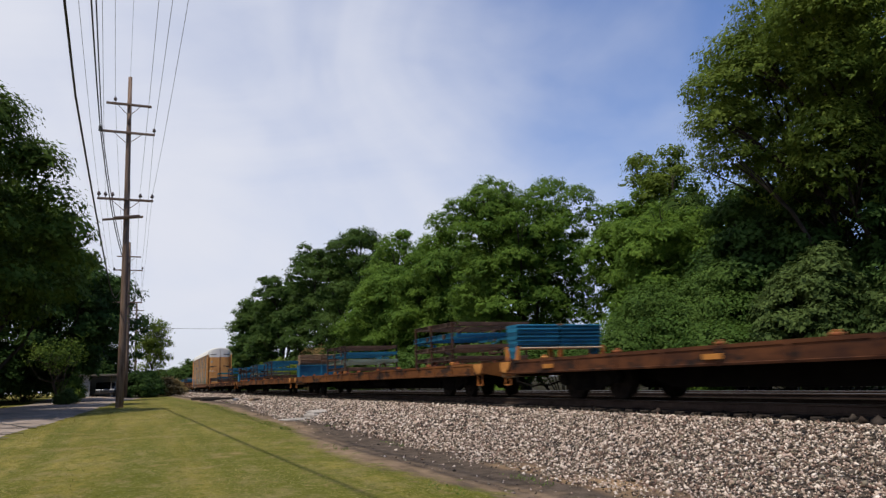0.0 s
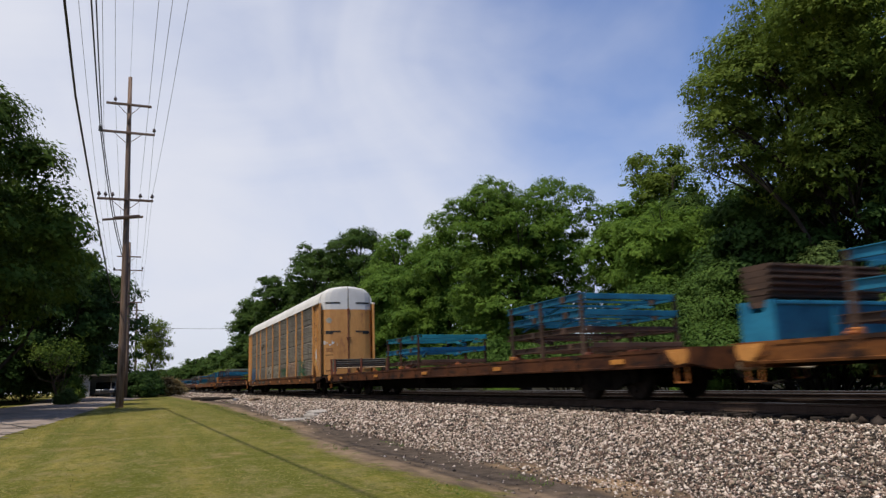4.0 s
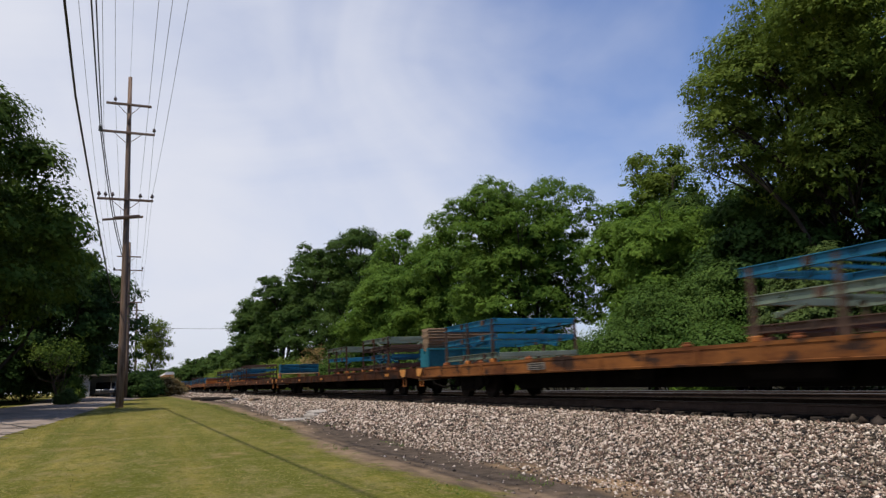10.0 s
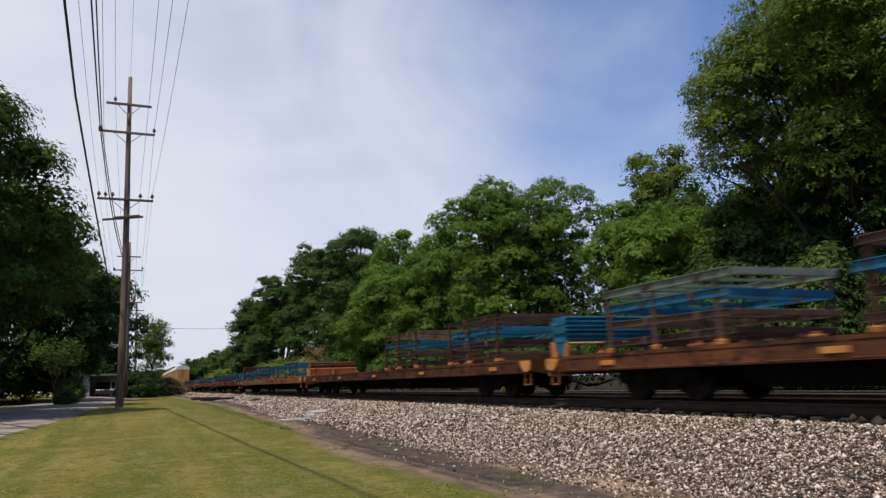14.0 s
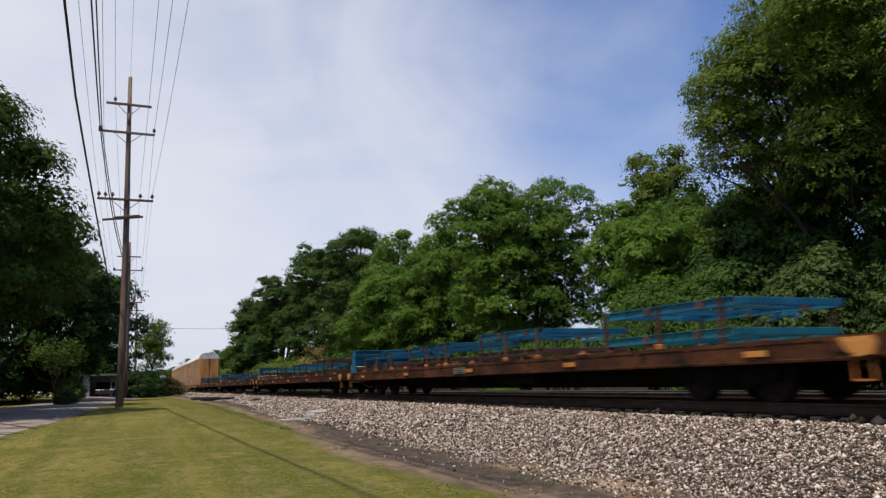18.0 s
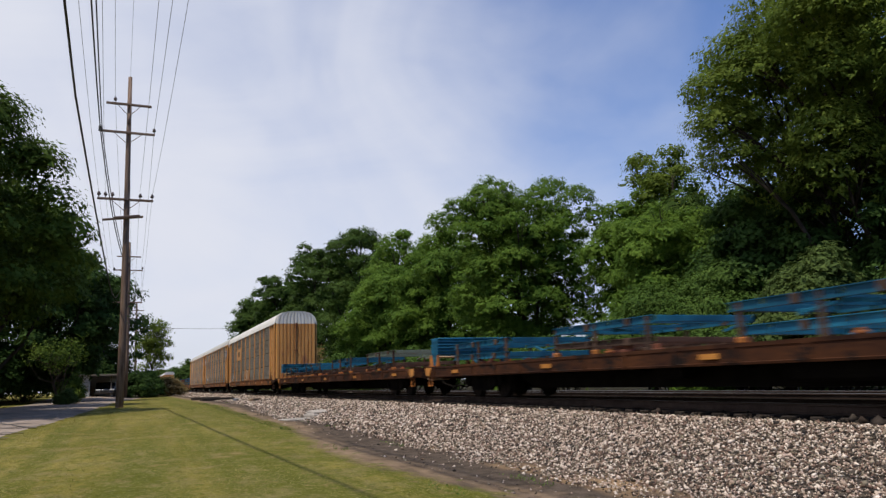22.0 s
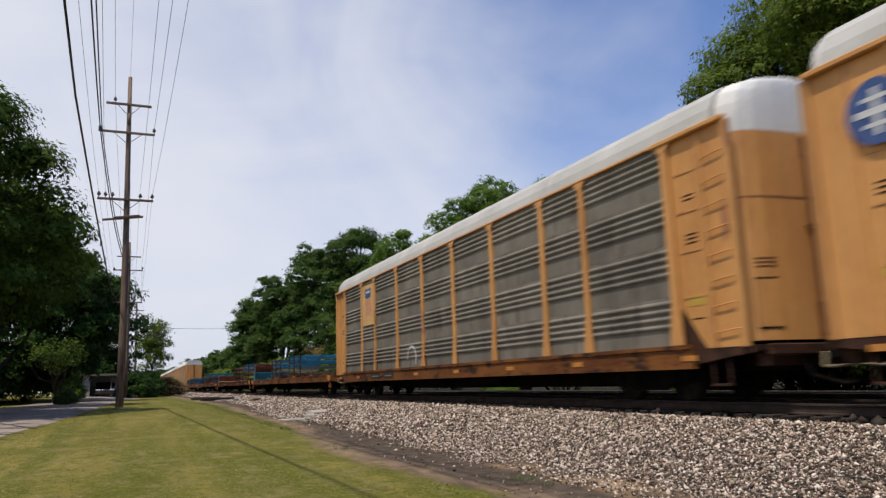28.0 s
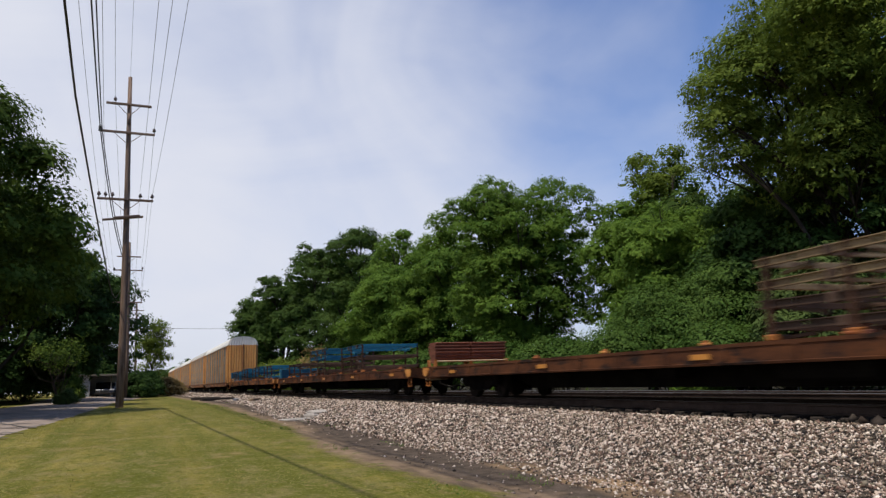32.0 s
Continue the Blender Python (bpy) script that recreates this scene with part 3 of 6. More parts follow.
# this stone's colour holds both the oil and the train's shade
build_ballast("stained_ballast", "ballast under the train, oil and shade in its colour", "stone_oil_shade",
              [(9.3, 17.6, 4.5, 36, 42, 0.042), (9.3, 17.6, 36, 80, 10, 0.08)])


def blades(name, label, x0, x1, y0, y1, n, height, material, seed, keep=None, lean=0.5, wide=0.006, category="grass"):
    rng = np.random.default_rng(seed)
    x, y = rng.uniform(x0, x1, n), y0 + (y1 - y0) * rng.random(n) ** 1.6
    if keep is not None:
        k = keep(x, y)
        x, y = x[k], y[k]
    n = len(x)
    z = ground_z(x, y) - 0.005
    a, h = rng.uniform(0, 6.28, n), height * rng.lognormal(0, 0.35, n)
    w = wide * rng.uniform(0.7, 1.5, n) * (1 + y / 14)
    dx, dy = np.cos(a), np.sin(a)
    l = rng.uniform(lean * 0.4, lean, n) * h
    b = rng.uniform(0, 6.28, n)
    p = np.stack([np.stack([x - dx * w, y - dy * w, z], -1), np.stack([x + dx * w, y + dy * w, z], -1),
                  np.stack([x + np.cos(b) * l, y + np.sin(b) * l, z + h], -1)], 1)
    me = raw_mesh(name, p.reshape(-1, 3), np.arange(3 * n).reshape(-1, 3), material)
    single(name, me, label, category, kind="stuff")


blades("grass", "short mown green lawn grass", -3.6, 4.4, 5.0, 40, 100000, 0.012, "blade", 7,
       lambda x, y: (x > road_edges(y)[1]) & (x < 3.62 + 0.12 * np.sin(y * 1.3) + np.interp(y, [7.6, 12.4, 15.5, 21.5], [0.6, 0.0, 0.0, 0.5])), 5.0, 0.005)
blades("verge_weeds", "sparse dry weeds at the ballast's foot", 3.7, 5.3, 5, 45, 9000, 0.028, "weed", 8,
       lambda x, y: (np.sin(x * 5 + y * 0.9) + np.sin(y * 2.2) > 1.0) & (np.abs(x - 4.5) > 0.45), 1.3, 0.007)


# ---- trees and bushes ----
def leaf_mesh(name, lobes, twigs, per_twig, size, material, seed, fill=0.55, spread=0.30, dense=1.25):
    """Leaves in small sprays on the skins of the lobes (x, y, z, rx, ry, rz)."""
    rng = np.random.default_rng(seed)
    twigs, size = int(twigs * dense), size * 0.86
    lobes = np.asarray(lobes, float)
    area = (lobes[:, 3] * lobes[:, 5]) ** 1.0
    pick = rng.choice(len(lobes), twigs, p=area / area.sum())
    d = rng.normal(size=(twigs, 3))
    d /= np.linalg.norm(d, axis=1)[:, None]
    d[:, 2] = np.where((d[:, 2] < -0.1) & (rng.random(twigs) < 0.93), -d[:, 2], d[:, 2])
    r = (fill + (1.04 - fill) * rng.random(twigs) ** 0.55)[:, None]
    c = lobes[pick, :3] + d * r * lobes[pick, 3:]
    c += rng.normal(0, 0.07, c.shape) * lobes[pick, 3:4]
    n = twigs * per_twig
    at = np.repeat(c, per_twig, 0) + rng.normal(0, spread, (n, 3)) * np.array([1, 1, 0.6])
    out = np.repeat(d, per_twig, 0)
    nrm = out * 0.95 + np.array([0, 0, 0.40]) + rng.normal(0, 0.28, (n, 3))
    nrm /= np.linalg.norm(nrm, axis=1)[:, None]
    t = rng.normal(size=(n, 3)) + out * 0.6 - np.array([0, 0, 0.35])
    t -= nrm * (t * nrm).sum(1)[:, None]
    t /= np.linalg.norm(t, axis=1)[:, None] + 1e-9
    s = np.cross(nrm, t)
    k = (size * rng.lognormal(0, 0.3, n))[:, None]
    p = np.stack([at - t * k * 0.45 + s * k * 0.42, at - t * k * 0.45 - s * k * 0.42, at + t * k * 0.75], 1)
    return raw_mesh(name, p.reshape(-1, 3), np.arange(3 * n).reshape(-1, 3), material)


def crown_lobes(height, radius, base, count, seed, flat=1.0, lobe=0.36, lean=(0, 0), loose=0.5):
    """Lobes of a broad crown between base and height."""
    g = random.Random(seed)
    out = []
    mid, half = (height + base) / 2, (height - base) / 2
    for i in range(count):
        a, u = i * 2.39996 + g.uniform(-0.4, 0.4), -0.92 + 1.84 * (i + 0.5) / count
        w = math.sqrt(max(0.05, 1 - abs(u) ** 2.3))
        k = g.uniform(0.50, 0.82)
        rr = radius * g.uniform(lobe * 0.75, lobe * 1.3)
        out.append((math.cos(a) * radius * w * k + lean[0] * (u + 1), math.sin(a) * radius * w * k + lean[1] * (u + 1),
                    mid + u * (half - rr * 0.6), rr * g.uniform(0.95, 1.3), rr * g.uniform(0.95, 1.3), rr * g.uniform(0.72, 0.95) * flat))
    out.append((lean[0], lean[1], mid, radius * 0.5, radius * 0.5, half * 0.6))
    for i in range(int(count * loose)):      # loose sprays past the outline
        a, u = g.uniform(0, 6.28), g.uniform(-0.5, 1.0)
        w = math.sqrt(max(0.02, 1 - abs(u) ** 2.3))
        rr = radius * g.uniform(0.07, 0.13)
        out.append((math.cos(a) * radius * w * 0.98, math.sin(a) * radius * w * 0.98, mid + u * half * 1.02, rr * 1.3, rr * 1.3, rr))
    return out


def trunk_mesh(lobes, height, width, seed, limbs=14, material="bark"):
    g = random.Random(seed)
    bm = bmesh.new()
    top = height * 0.72
    spine = [(g.uniform(-0.12, 0.12) * i, g.uniform(-0.12, 0.12) * i, -0.4 + (top + 0.4) * i / 6) for i in range(7)]
    tube(bm, spine, [width * (1.35 - 0.2 * i if i < 2 else 1.0 - 0.13 * i) for i in range(7)], 9)
    for lob in g.sample(lobes, min(limbs, len(lobes))):
        i = g.randint(1, 5)
        a, b = Vector(spine[i]), Vector(lob[:3])
        if b.z < a.z:
            a = Vector(spine[1])
        m1 = a.lerp(b, 0.35) + Vector((g.uniform(-.3, .3), g.uniform(-.3, .3), -0.25))
        m2 = a.lerp(b, 0.7) + Vector((g.uniform(-.3, .3), g.uniform(-.3, .3), 0.1))
        tube(bm, [a, m1, m2, b], [width * 0.42, width * 0.30, width * 0.18, width * 0.06], 6)
        for _ in range(3):
            e = b + Vector((g.uniform(-1, 1) * lob[3], g.uniform(-1, 1) * lob[4], g.uniform(-0.2, 0.9) * lob[5]))
            tube(bm, [m2, m2.lerp(e, 0.5) + Vector((0, 0, 0.15)), e], [width * 0.13, width * 0.08, width * 0.02], 4)
    return mesh_of(bm, "trunk", material, True)


def tree(label, at, height, radius, base, seed, material="leaf_big", lobes=26, twigs=2600, per=11, size=0.20, width=0.28, name="tree", group="trees by the track",
         extra=(), lobe=0.36, spread=0.30, limbs=14, fill=0.5, loose=0.5):
    x, y = at
    ob = thing(name, label, "tree" if name == "tree" else "bush", group, (x, y, float(ground_z(x, y))))
    L = crown_lobes(height, radius, base, lobes, seed, lobe=lobe, loose=loose) + list(extra)
    part("trunk", trunk_mesh(L, height, width, seed, limbs), ob, label="dark bark trunk and limbs")
    part("crown", leaf_mesh("crown", L, twigs, per, size, material, seed, fill, spread), ob)
    return ob


def bush(label, at, height, radius, seed, material="leaf_bush", twigs=900, per=11, size=0.13, group="trackside bushes", lobes=12, name="bush", long=1.0, spread=0.16, lift=0.0, clump=1.0):
    x, y = at
    ob = thing(name, label, "bush", group, (x, y, float(ground_z(x, y))))
    g = random.Random(seed)
    L = []
    for i in range(lobes):
        a, k = i * 2.4 + g.uniform(-.3, .3), math.sqrt((i + 0.5) / lobes)
        rr = radius * clump * g.uniform(0.30, 0.46)
        zz = max(rr * 0.5, (height - rr * 0.8) * (1 - 0.75 * k ** 2) * g.uniform(0.8, 1.05))
        zz = max(zz, lift + rr * 0.75)
        L.append((math.cos(a) * radius * k * 0.75, math.sin(a) * radius * long * k * 0.75, zz, rr, rr * long, rr * 0.8))
        if not lift:
            L.append((math.cos(a) * radius * k * 0.7, math.sin(a) * radius * long * k * 0.7, zz * 0.45, rr, rr * long, zz * 0.5))
    bm = bmesh.new()
    for lob in (L if lift else L[::2]):
        tube(bm, [(lob[0] * 0.2, lob[1] * 0.2, -0.1), (lob[0] * 0.6, lob[1] * 0.6, lob[2] * 0.5), lob[:3]], [0.035, 0.025, 0.008], 5)
    part("bush_base", mesh_of(bm, "bush_base", "bark"), ob, label="thin brown stems")
    part("foliage", leaf_mesh("foliage", L, twigs, per, size, material, seed, 0.5, spread), ob)
    return ob


# the big oak and its neighbours across the track
tree("very tall old oak with a dense dark crown", (24.6, 17.5), 16.4, 6.15, 5.6, 21, "leaf_big", 60, 14500, 12, 0.112, 0.42, lobe=0.225, spread=0.13, fill=0.80, limbs=26, loose=0.15,
     extra=[(-5.2, 2.2, 11.2, 1.0, 1.0, 0.8), (-5.0, 2.1, 10.0, 0.9, 0.9, 0.7), (-4.6, 1.9, 8.6, 0.8, 0.8, 0.6), (-4.0, 1.7, 12.6, 1.2, 1.2, 0.9)])
tree("tall oak standing behind, thin at the edge", (27.7, 32.8), 14.0, 2.2, 9.0, 22, "leaf_big", 16, 620, 10, 0.17, 0.24, lobe=0.27, spread=0.22)
tree("tall oak standing behind the first", (34.0, 20.0), 17.0, 5.0, 9.5, 32, "leaf_big", 22, 1500, 10, 0.24, 0.3)
tree("dark oak between the old oak and the walnuts", (27.0, 27.6), 10.6, 3.5, 1.0, 41, "leaf_oak_far", 24, 2000, 10, 0.2, 0.22, lobe=0.3)
tree("broad walnut tree with bright green leaf tufts", (22.9, 41.5), 13.7, 4.95, 1.6, 23, "leaf_mid", 54, 10500, 12, 0.13, 0.32, lobe=0.25, spread=0.11, fill=0.78, loose=0.3,
     extra=[(-4.2, 2.1, 11.2, 1.2, 1.2, 0.9), (-3.4, 1.8, 12.3, 0.9, 0.9, 0.7), (-4.8, 2.3, 9.8, 1.3, 1.3, 0.9), (-1.4, 0.8, 13.6, 1.0, 1.0, 0.7), (4.6, -2.4, 11.0, 1.4, 1.4, 1.0), (3.4, -2.0, 12.4, 1.3, 1.3, 0.9), (5.3, -2.8, 9.9, 1.2, 1.2, 0.9), (2.2, -0.8, 13.3, 1.1, 1.1, 0.8)])
tree("narrow walnut beside the broad one", (26.6, 33.6), 11.2, 3.2, 1.0, 33, "leaf_mid", 26, 4400, 11, 0.155, 0.24, lobe=0.33, spread=0.14, fill=0.65)
tree("young leafy tree overgrown with vines", (22.5, 26.5), 8.6, 3.0, 0.8, 24, "leaf_mid", 24, 4000, 11, 0.135, 0.2, lobe=0.34, spread=0.13, fill=0.65)
# the oak's shade is put into the darker leaves of these two trees
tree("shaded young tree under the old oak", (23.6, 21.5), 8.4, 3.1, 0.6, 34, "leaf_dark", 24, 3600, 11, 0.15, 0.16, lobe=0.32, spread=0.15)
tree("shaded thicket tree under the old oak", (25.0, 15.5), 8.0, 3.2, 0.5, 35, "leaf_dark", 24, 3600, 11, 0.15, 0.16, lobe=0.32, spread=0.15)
tree("dense green tree in the row by the track", (24.0, 55.0), 12.6, 4.8, 0.6, 25, "leaf_mid", 40, 6500, 10, 0.185, 0.3, lobe=0.28, spread=0.18, fill=0.7)
tree("lower bright green tree by the track", (20.8, 61.0), 10.8, 4.6, 0.4, 26, "leaf_mid", 36, 6000, 10, 0.17, 0.24, lobe=0.28, spread=0.18, fill=0.7)
tree("green tree in the row by the track", (25.0, 68.0), 15.6, 5.2, 0.6, 36, "leaf_mid", 34, 5200, 10, 0.20, 0.3, lobe=0.28, spread=0.18, fill=0.7)
tree("tall dark oak in the row by the track", (24.0, 83.0), 19.8, 5.6, 0.8, 27, "leaf_oak_far", 38, 5600, 10, 0.22, 0.36, lobe=0.28, spread=0.18, fill=0.7)
tree("tall dark oak far along the track", (24.0, 101.0), 20.4, 6.2, 0.8, 28, "leaf_oak_far", 36, 4800, 10, 0.25, 0.36, lobe=0.28, spread=0.18, fill=0.7)
tree("rounded dark oak far along the track", (22.5, 121.0), 19.6, 5.8, 0.8, 29, "leaf_oak_far", 36, 4400, 10, 0.27, 0.36, lobe=0.28, spread=0.18, fill=0.7)
tree("lower dark tree far along the track", (20.0, 136.0), 17.2, 4.6, 0.6, 30, "leaf_oak_far", 26, 2200, 10, 0.34, 0.3)
tree("small dark tree far along the track", (21.5, 165.0), 10.5, 5.0, 0.6, 37, "leaf_oak_far", 22, 1500, 10, 0.4, 0.3)
tree("small rounded tree far along the track", (21.0, 195.0), 10.0, 5.5, 0.6, 38, "leaf_oak_far", 22, 1400, 10, 0.45, 0.3)
tree("small tree at the end of the view", (19.0, 240.0), 9.5, 7.0, 0.6, 39, "leaf_oak_far", 22, 1400, 10, 0.5, 0.3)
tree("small far tree where the track vanishes", (14.5, 330.0), 9.0, 6.5, 0.6, 40, "leaf_oak_far", 20, 1200, 10, 0.55, 0.3)

# undergrowth along the far side
bush("large mound of vines over a thicket", (20.3, 24.0), 5.0, 3.6, 51, "leaf_vine", 5600, 11, 0.095, lobes=26, spread=0.13, lift=0.75)
bush("large mound of vines over a thicket", (21.2, 21.8), 5.6, 3.0, 65, "leaf_vine", 4000, 11, 0.095, lobes=22, spread=0.13, lift=0.75)
bush("leafy bush with pale green leaf clusters", (19.3, 16.2), 4.7, 2.7, 52, "leaf_bush", 3600, 11, 0.12, lobes=60, spread=0.10, lift=0.75, clump=0.55)
bush("leafy bush with pale green leaf clusters", (19.8, 12.8), 4.6, 2.5, 53, "leaf_bush", 2800, 11, 0.12, lobes=60, spread=0.10, lift=0.75, clump=0.55)
# thickets with the shade below the oak in their leaf colour
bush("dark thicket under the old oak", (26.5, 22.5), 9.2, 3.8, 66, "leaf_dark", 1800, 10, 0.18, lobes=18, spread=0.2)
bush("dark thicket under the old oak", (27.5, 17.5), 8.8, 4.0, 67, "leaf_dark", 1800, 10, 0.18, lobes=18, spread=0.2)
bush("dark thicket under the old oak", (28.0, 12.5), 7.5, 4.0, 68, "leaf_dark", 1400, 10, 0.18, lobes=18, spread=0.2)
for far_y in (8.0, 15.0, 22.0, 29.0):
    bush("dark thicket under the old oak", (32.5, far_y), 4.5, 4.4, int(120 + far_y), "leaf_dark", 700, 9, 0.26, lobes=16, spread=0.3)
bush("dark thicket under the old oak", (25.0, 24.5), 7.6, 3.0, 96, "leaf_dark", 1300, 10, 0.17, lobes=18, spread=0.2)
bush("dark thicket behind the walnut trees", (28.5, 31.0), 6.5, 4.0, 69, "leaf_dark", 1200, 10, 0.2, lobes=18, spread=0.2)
bush("low vine-covered bush by the track", (19.0, 19.0), 2.6, 2.6, 54, "leaf_vine", 2200, 11, 0.11, lobes=16, spread=0.12, lift=0.75)
bush("low vine-covered bush by the track", (19.3, 31.0), 3.2, 3.0, 55, "leaf_vine", 2200, 11, 0.13, lobes=18, spread=0.14, lift=0.75)
bush("bright green leafy bush by the track", (19.6, 38.0), 3.6, 2.8, 56, "leaf_vine", 2000, 11, 0.15, lobes=16, spread=0.16, lift=0.75)
bush("green bush by the track", (19.8, 46.0), 3.4, 3.4, 57, "leaf_vine", 1800, 11, 0.16, lobes=16, spread=0.16, lift=0.75)
bush("green bush by the track", (20.0, 54.0), 4.0, 3.4, 58, "leaf_vine", 1700, 11, 0.18, lobes=16, spread=0.18, lift=0.75)
bush("green bush by the track", (20.0, 74.0), 4.4, 4.0, 59, "leaf_vine", 1600, 11, 0.20, lobes=16, spread=0.2)
bush("brown leafless brush pile by the trees", (18.8, 82.0), 6.0, 2.3, 60, "leaf_dry", 500, 9, 0.16, lobes=16, spread=0.2)
bush("dark green bush by the track", (20.0, 94.0), 4.6, 4.5, 61, "leaf_big", 1300, 10, 0.25, lobes=16, spread=0.25)
bush("dark green bush by the track", (19.5, 110.0), 5.0, 5.0, 62, "leaf_big", 1200, 10, 0.28, lobes=16, spread=0.25)
bush("dark green bush by the track", (18.5, 150.0), 5.0, 6.0, 63, "leaf_big", 1100, 10, 0.32, lobes=16, spread=0.3)
bush("dark green bush by the track", (23.5, 5.0), 5.0, 3.5, 64, "leaf_big", 1300, 10, 0.18, lobes=16, spread=0.2)
bush("bright green weeds by the far track", (18.2, 20.4), 0.9, 0.9, 111, "leaf_weed", 900, 11, 0.10, lobes=14, spread=0.10, long=1.3)
bush("bright green weeds by the far track", (18.2, 35.5), 0.7, 0.8, 112, "leaf_weed", 700, 11, 0.10, lobes=12, spread=0.10, long=1.3)
blades("far_weeds", "green weeds along the far track", 17.5, 19.8, 5, 60, 12000, 0.15, "weed", 9, lambda x, y: np.sin(y * 0.55 + 0.6) + np.sin(y * 1.7) * 0.6 > 0.75, 0.9, 0.025, "weeds")

# trees along the lane
LANE = "trees along the lane"
tree("big dark maple hanging over the lane", (-10.7, 36.2), 14.6, 7.3, 1.4, 71, "leaf_maple", 60, 11500, 11, 0.175, 0.42, lobe=0.26, spread=0.2, group=LANE, fill=0.65,
     extra=[(6.6, -1.6, 10.0, 1.3, 1.3, 0.9), (7.0, -1.0, 8.9, 1.4, 1.4, 1.0), (7.5, -0.2, 7.8, 1.4, 1.4, 1.0), (7.7, 0.6, 6.6, 1.4, 1.4, 1.1), (7.4, 1.0, 5.2, 1.3, 1.3, 1.0)])
tree("dark maple behind the first", (-8.3, 50.0), 12.8, 5.8, 4.0, 72, "leaf_maple", 40, 4600, 11, 0.24, 0.34, lobe=0.28, spread=0.24, group=LANE)
tree("dark tree by the lane", (-5.4, 68.0), 13.2, 4.2, 1.2, 73, "leaf_dark", 34, 3400, 10, 0.26, 0.3, lobe=0.30, group=LANE)
tree("dark tree behind the carport", (-3.4, 92.0), 14.0, 4.6, 1.0, 74, "leaf_dark", 30, 1500, 10, 0.30, 0.3, lobe=0.30, group=LANE)
tree("small open tree with sunlit leaf tips", (2.35, 105.0), 10.4, 2.3, 1.0, 75, "leaf_big", 22, 520, 10, 0.24, 0.16, lobe=0.32, group=LANE)
tree("dark tree far behind the houses", (-15.0, 70.0), 15.0, 6.5, 1.0, 76, "leaf_dark", 30, 2400, 10, 0.32, 0.3, group=LANE)
tree("dark tree far behind the houses", (-18.0, 50.0), 13.0, 5.5, 0.8, 77, "leaf_dark", 26, 2200, 10, 0.30, 0.3, group=LANE)
tree("small ornamental tree with pale leaves", (-4.9, 60.0), 4.9, 2.2, 1.9, 78, "leaf_maple", 22, 130, 9, 0.16, 0.09, lobe=0.26, group=LANE, spread=0.3)
YARD = "bushes in the yards"
bush("dark hedge at the lane's bend", (0.3, 86.0), 3.0, 2.3, 81, "leaf_dark", 1500, 10, 0.18, YARD, 16, spread=0.18)
bush("dark hedge at the lane's bend", (1.9, 90.0), 3.1, 1.5, 82, "leaf_dark", 1300, 10, 0.18, YARD, 16, spread=0.18)
bush("tawny dry brush beside the track", (4.0, 95.0), 2.5, 1.7, 83, "leaf_dry", 1100, 9, 0.16, YARD, 14, spread=0.2)
bush("tawny dry brush beside the track", (5.3, 112.0), 2.3, 1.8, 84, "leaf_dry", 900, 9, 0.18, YARD, 14, spread=0.2)
bush("rounded green shrub before the carport", (-4.45, 66.0), 2.2, 1.15, 85, "leaf_maple", 900, 10, 0.13, YARD, 12)
bush("small yellow-green round shrub", (-4.15, 57.5), 1.15, 0.75, 86, "leaf_bush", 700, 10, 0.09, YARD, 10, spread=0.09)
bush("dark shrubs under the maples", (-10.5, 55.0), 2.4, 2.6, 87, "leaf_dark", 1200, 10, 0.16, YARD, 14)
bush("dark shrub beside the lane", (-9.6, 44.0), 1.1, 1.1, 88, "leaf_dark", 600, 10, 0.12, YARD, 10)
bush("dense dark thicket behind the yards", (-13.0, 74.0), 6.5, 5.0, 89, "leaf_dark", 1500, 10, 0.24, YARD, 18, spread=0.25)
bush("dense dark thicket behind the yards", (-9.0, 84.0), 6.5, 4.5, 90, "leaf_dark", 1400, 10, 0.24, YARD, 18, spread=0.25)
bush("dense dark thicket behind the yards", (-17.0, 62.0), 6.0, 5.0, 91, "leaf_dark", 1400, 10, 0.24, YARD, 18, spread=0.25)
bush("dense dark thicket behind the yards", (-8.5, 72.0), 7.0, 4.0, 94, "leaf_dark", 1500, 10, 0.22, YARD, 18, spread=0.22)
bush("dense dark thicket behind the yards", (-11.5, 66.0), 7.5, 4.2, 95, "leaf_dark", 1500, 10, 0.22, YARD, 18, spread=0.22)
bush("dense dark thicket behind the carport", (-3.5, 92.0), 6.0, 4.5, 92, "leaf_dark", 1400, 10, 0.24, YARD, 18, spread=0.25)
bush("dense dark thicket behind the yards", (-22.0, 78.0), 8.0, 7.0, 93, "leaf_dark", 1400, 10, 0.28, YARD, 18, spread=0.25)


# ---- the train ----
CAR_L, GAP0 = 28.3, 18.6          # spacing of the cars; where the first coupling stands at the start
MOVERS, SPIN = [], []
DECK = 1.014                      # top of the flat cars' decks
SHIFT = {4: 0.85, 5: 0.43, 6: 0.58, 7: 0.61, 8: 0.51, 9: 0.1, 10: -0.19, 11: -0.37, 12: -0.44, 13: -0.55, 14: -0.56,
         15: -0.15, 16: 0.0, 17: 0.1, 18: 0.15, 19: 0.2}        # slack in single couplings


def rear_of(k):
    return GAP0 + CAR_L * k + SHIFT.get(k, 0.3)


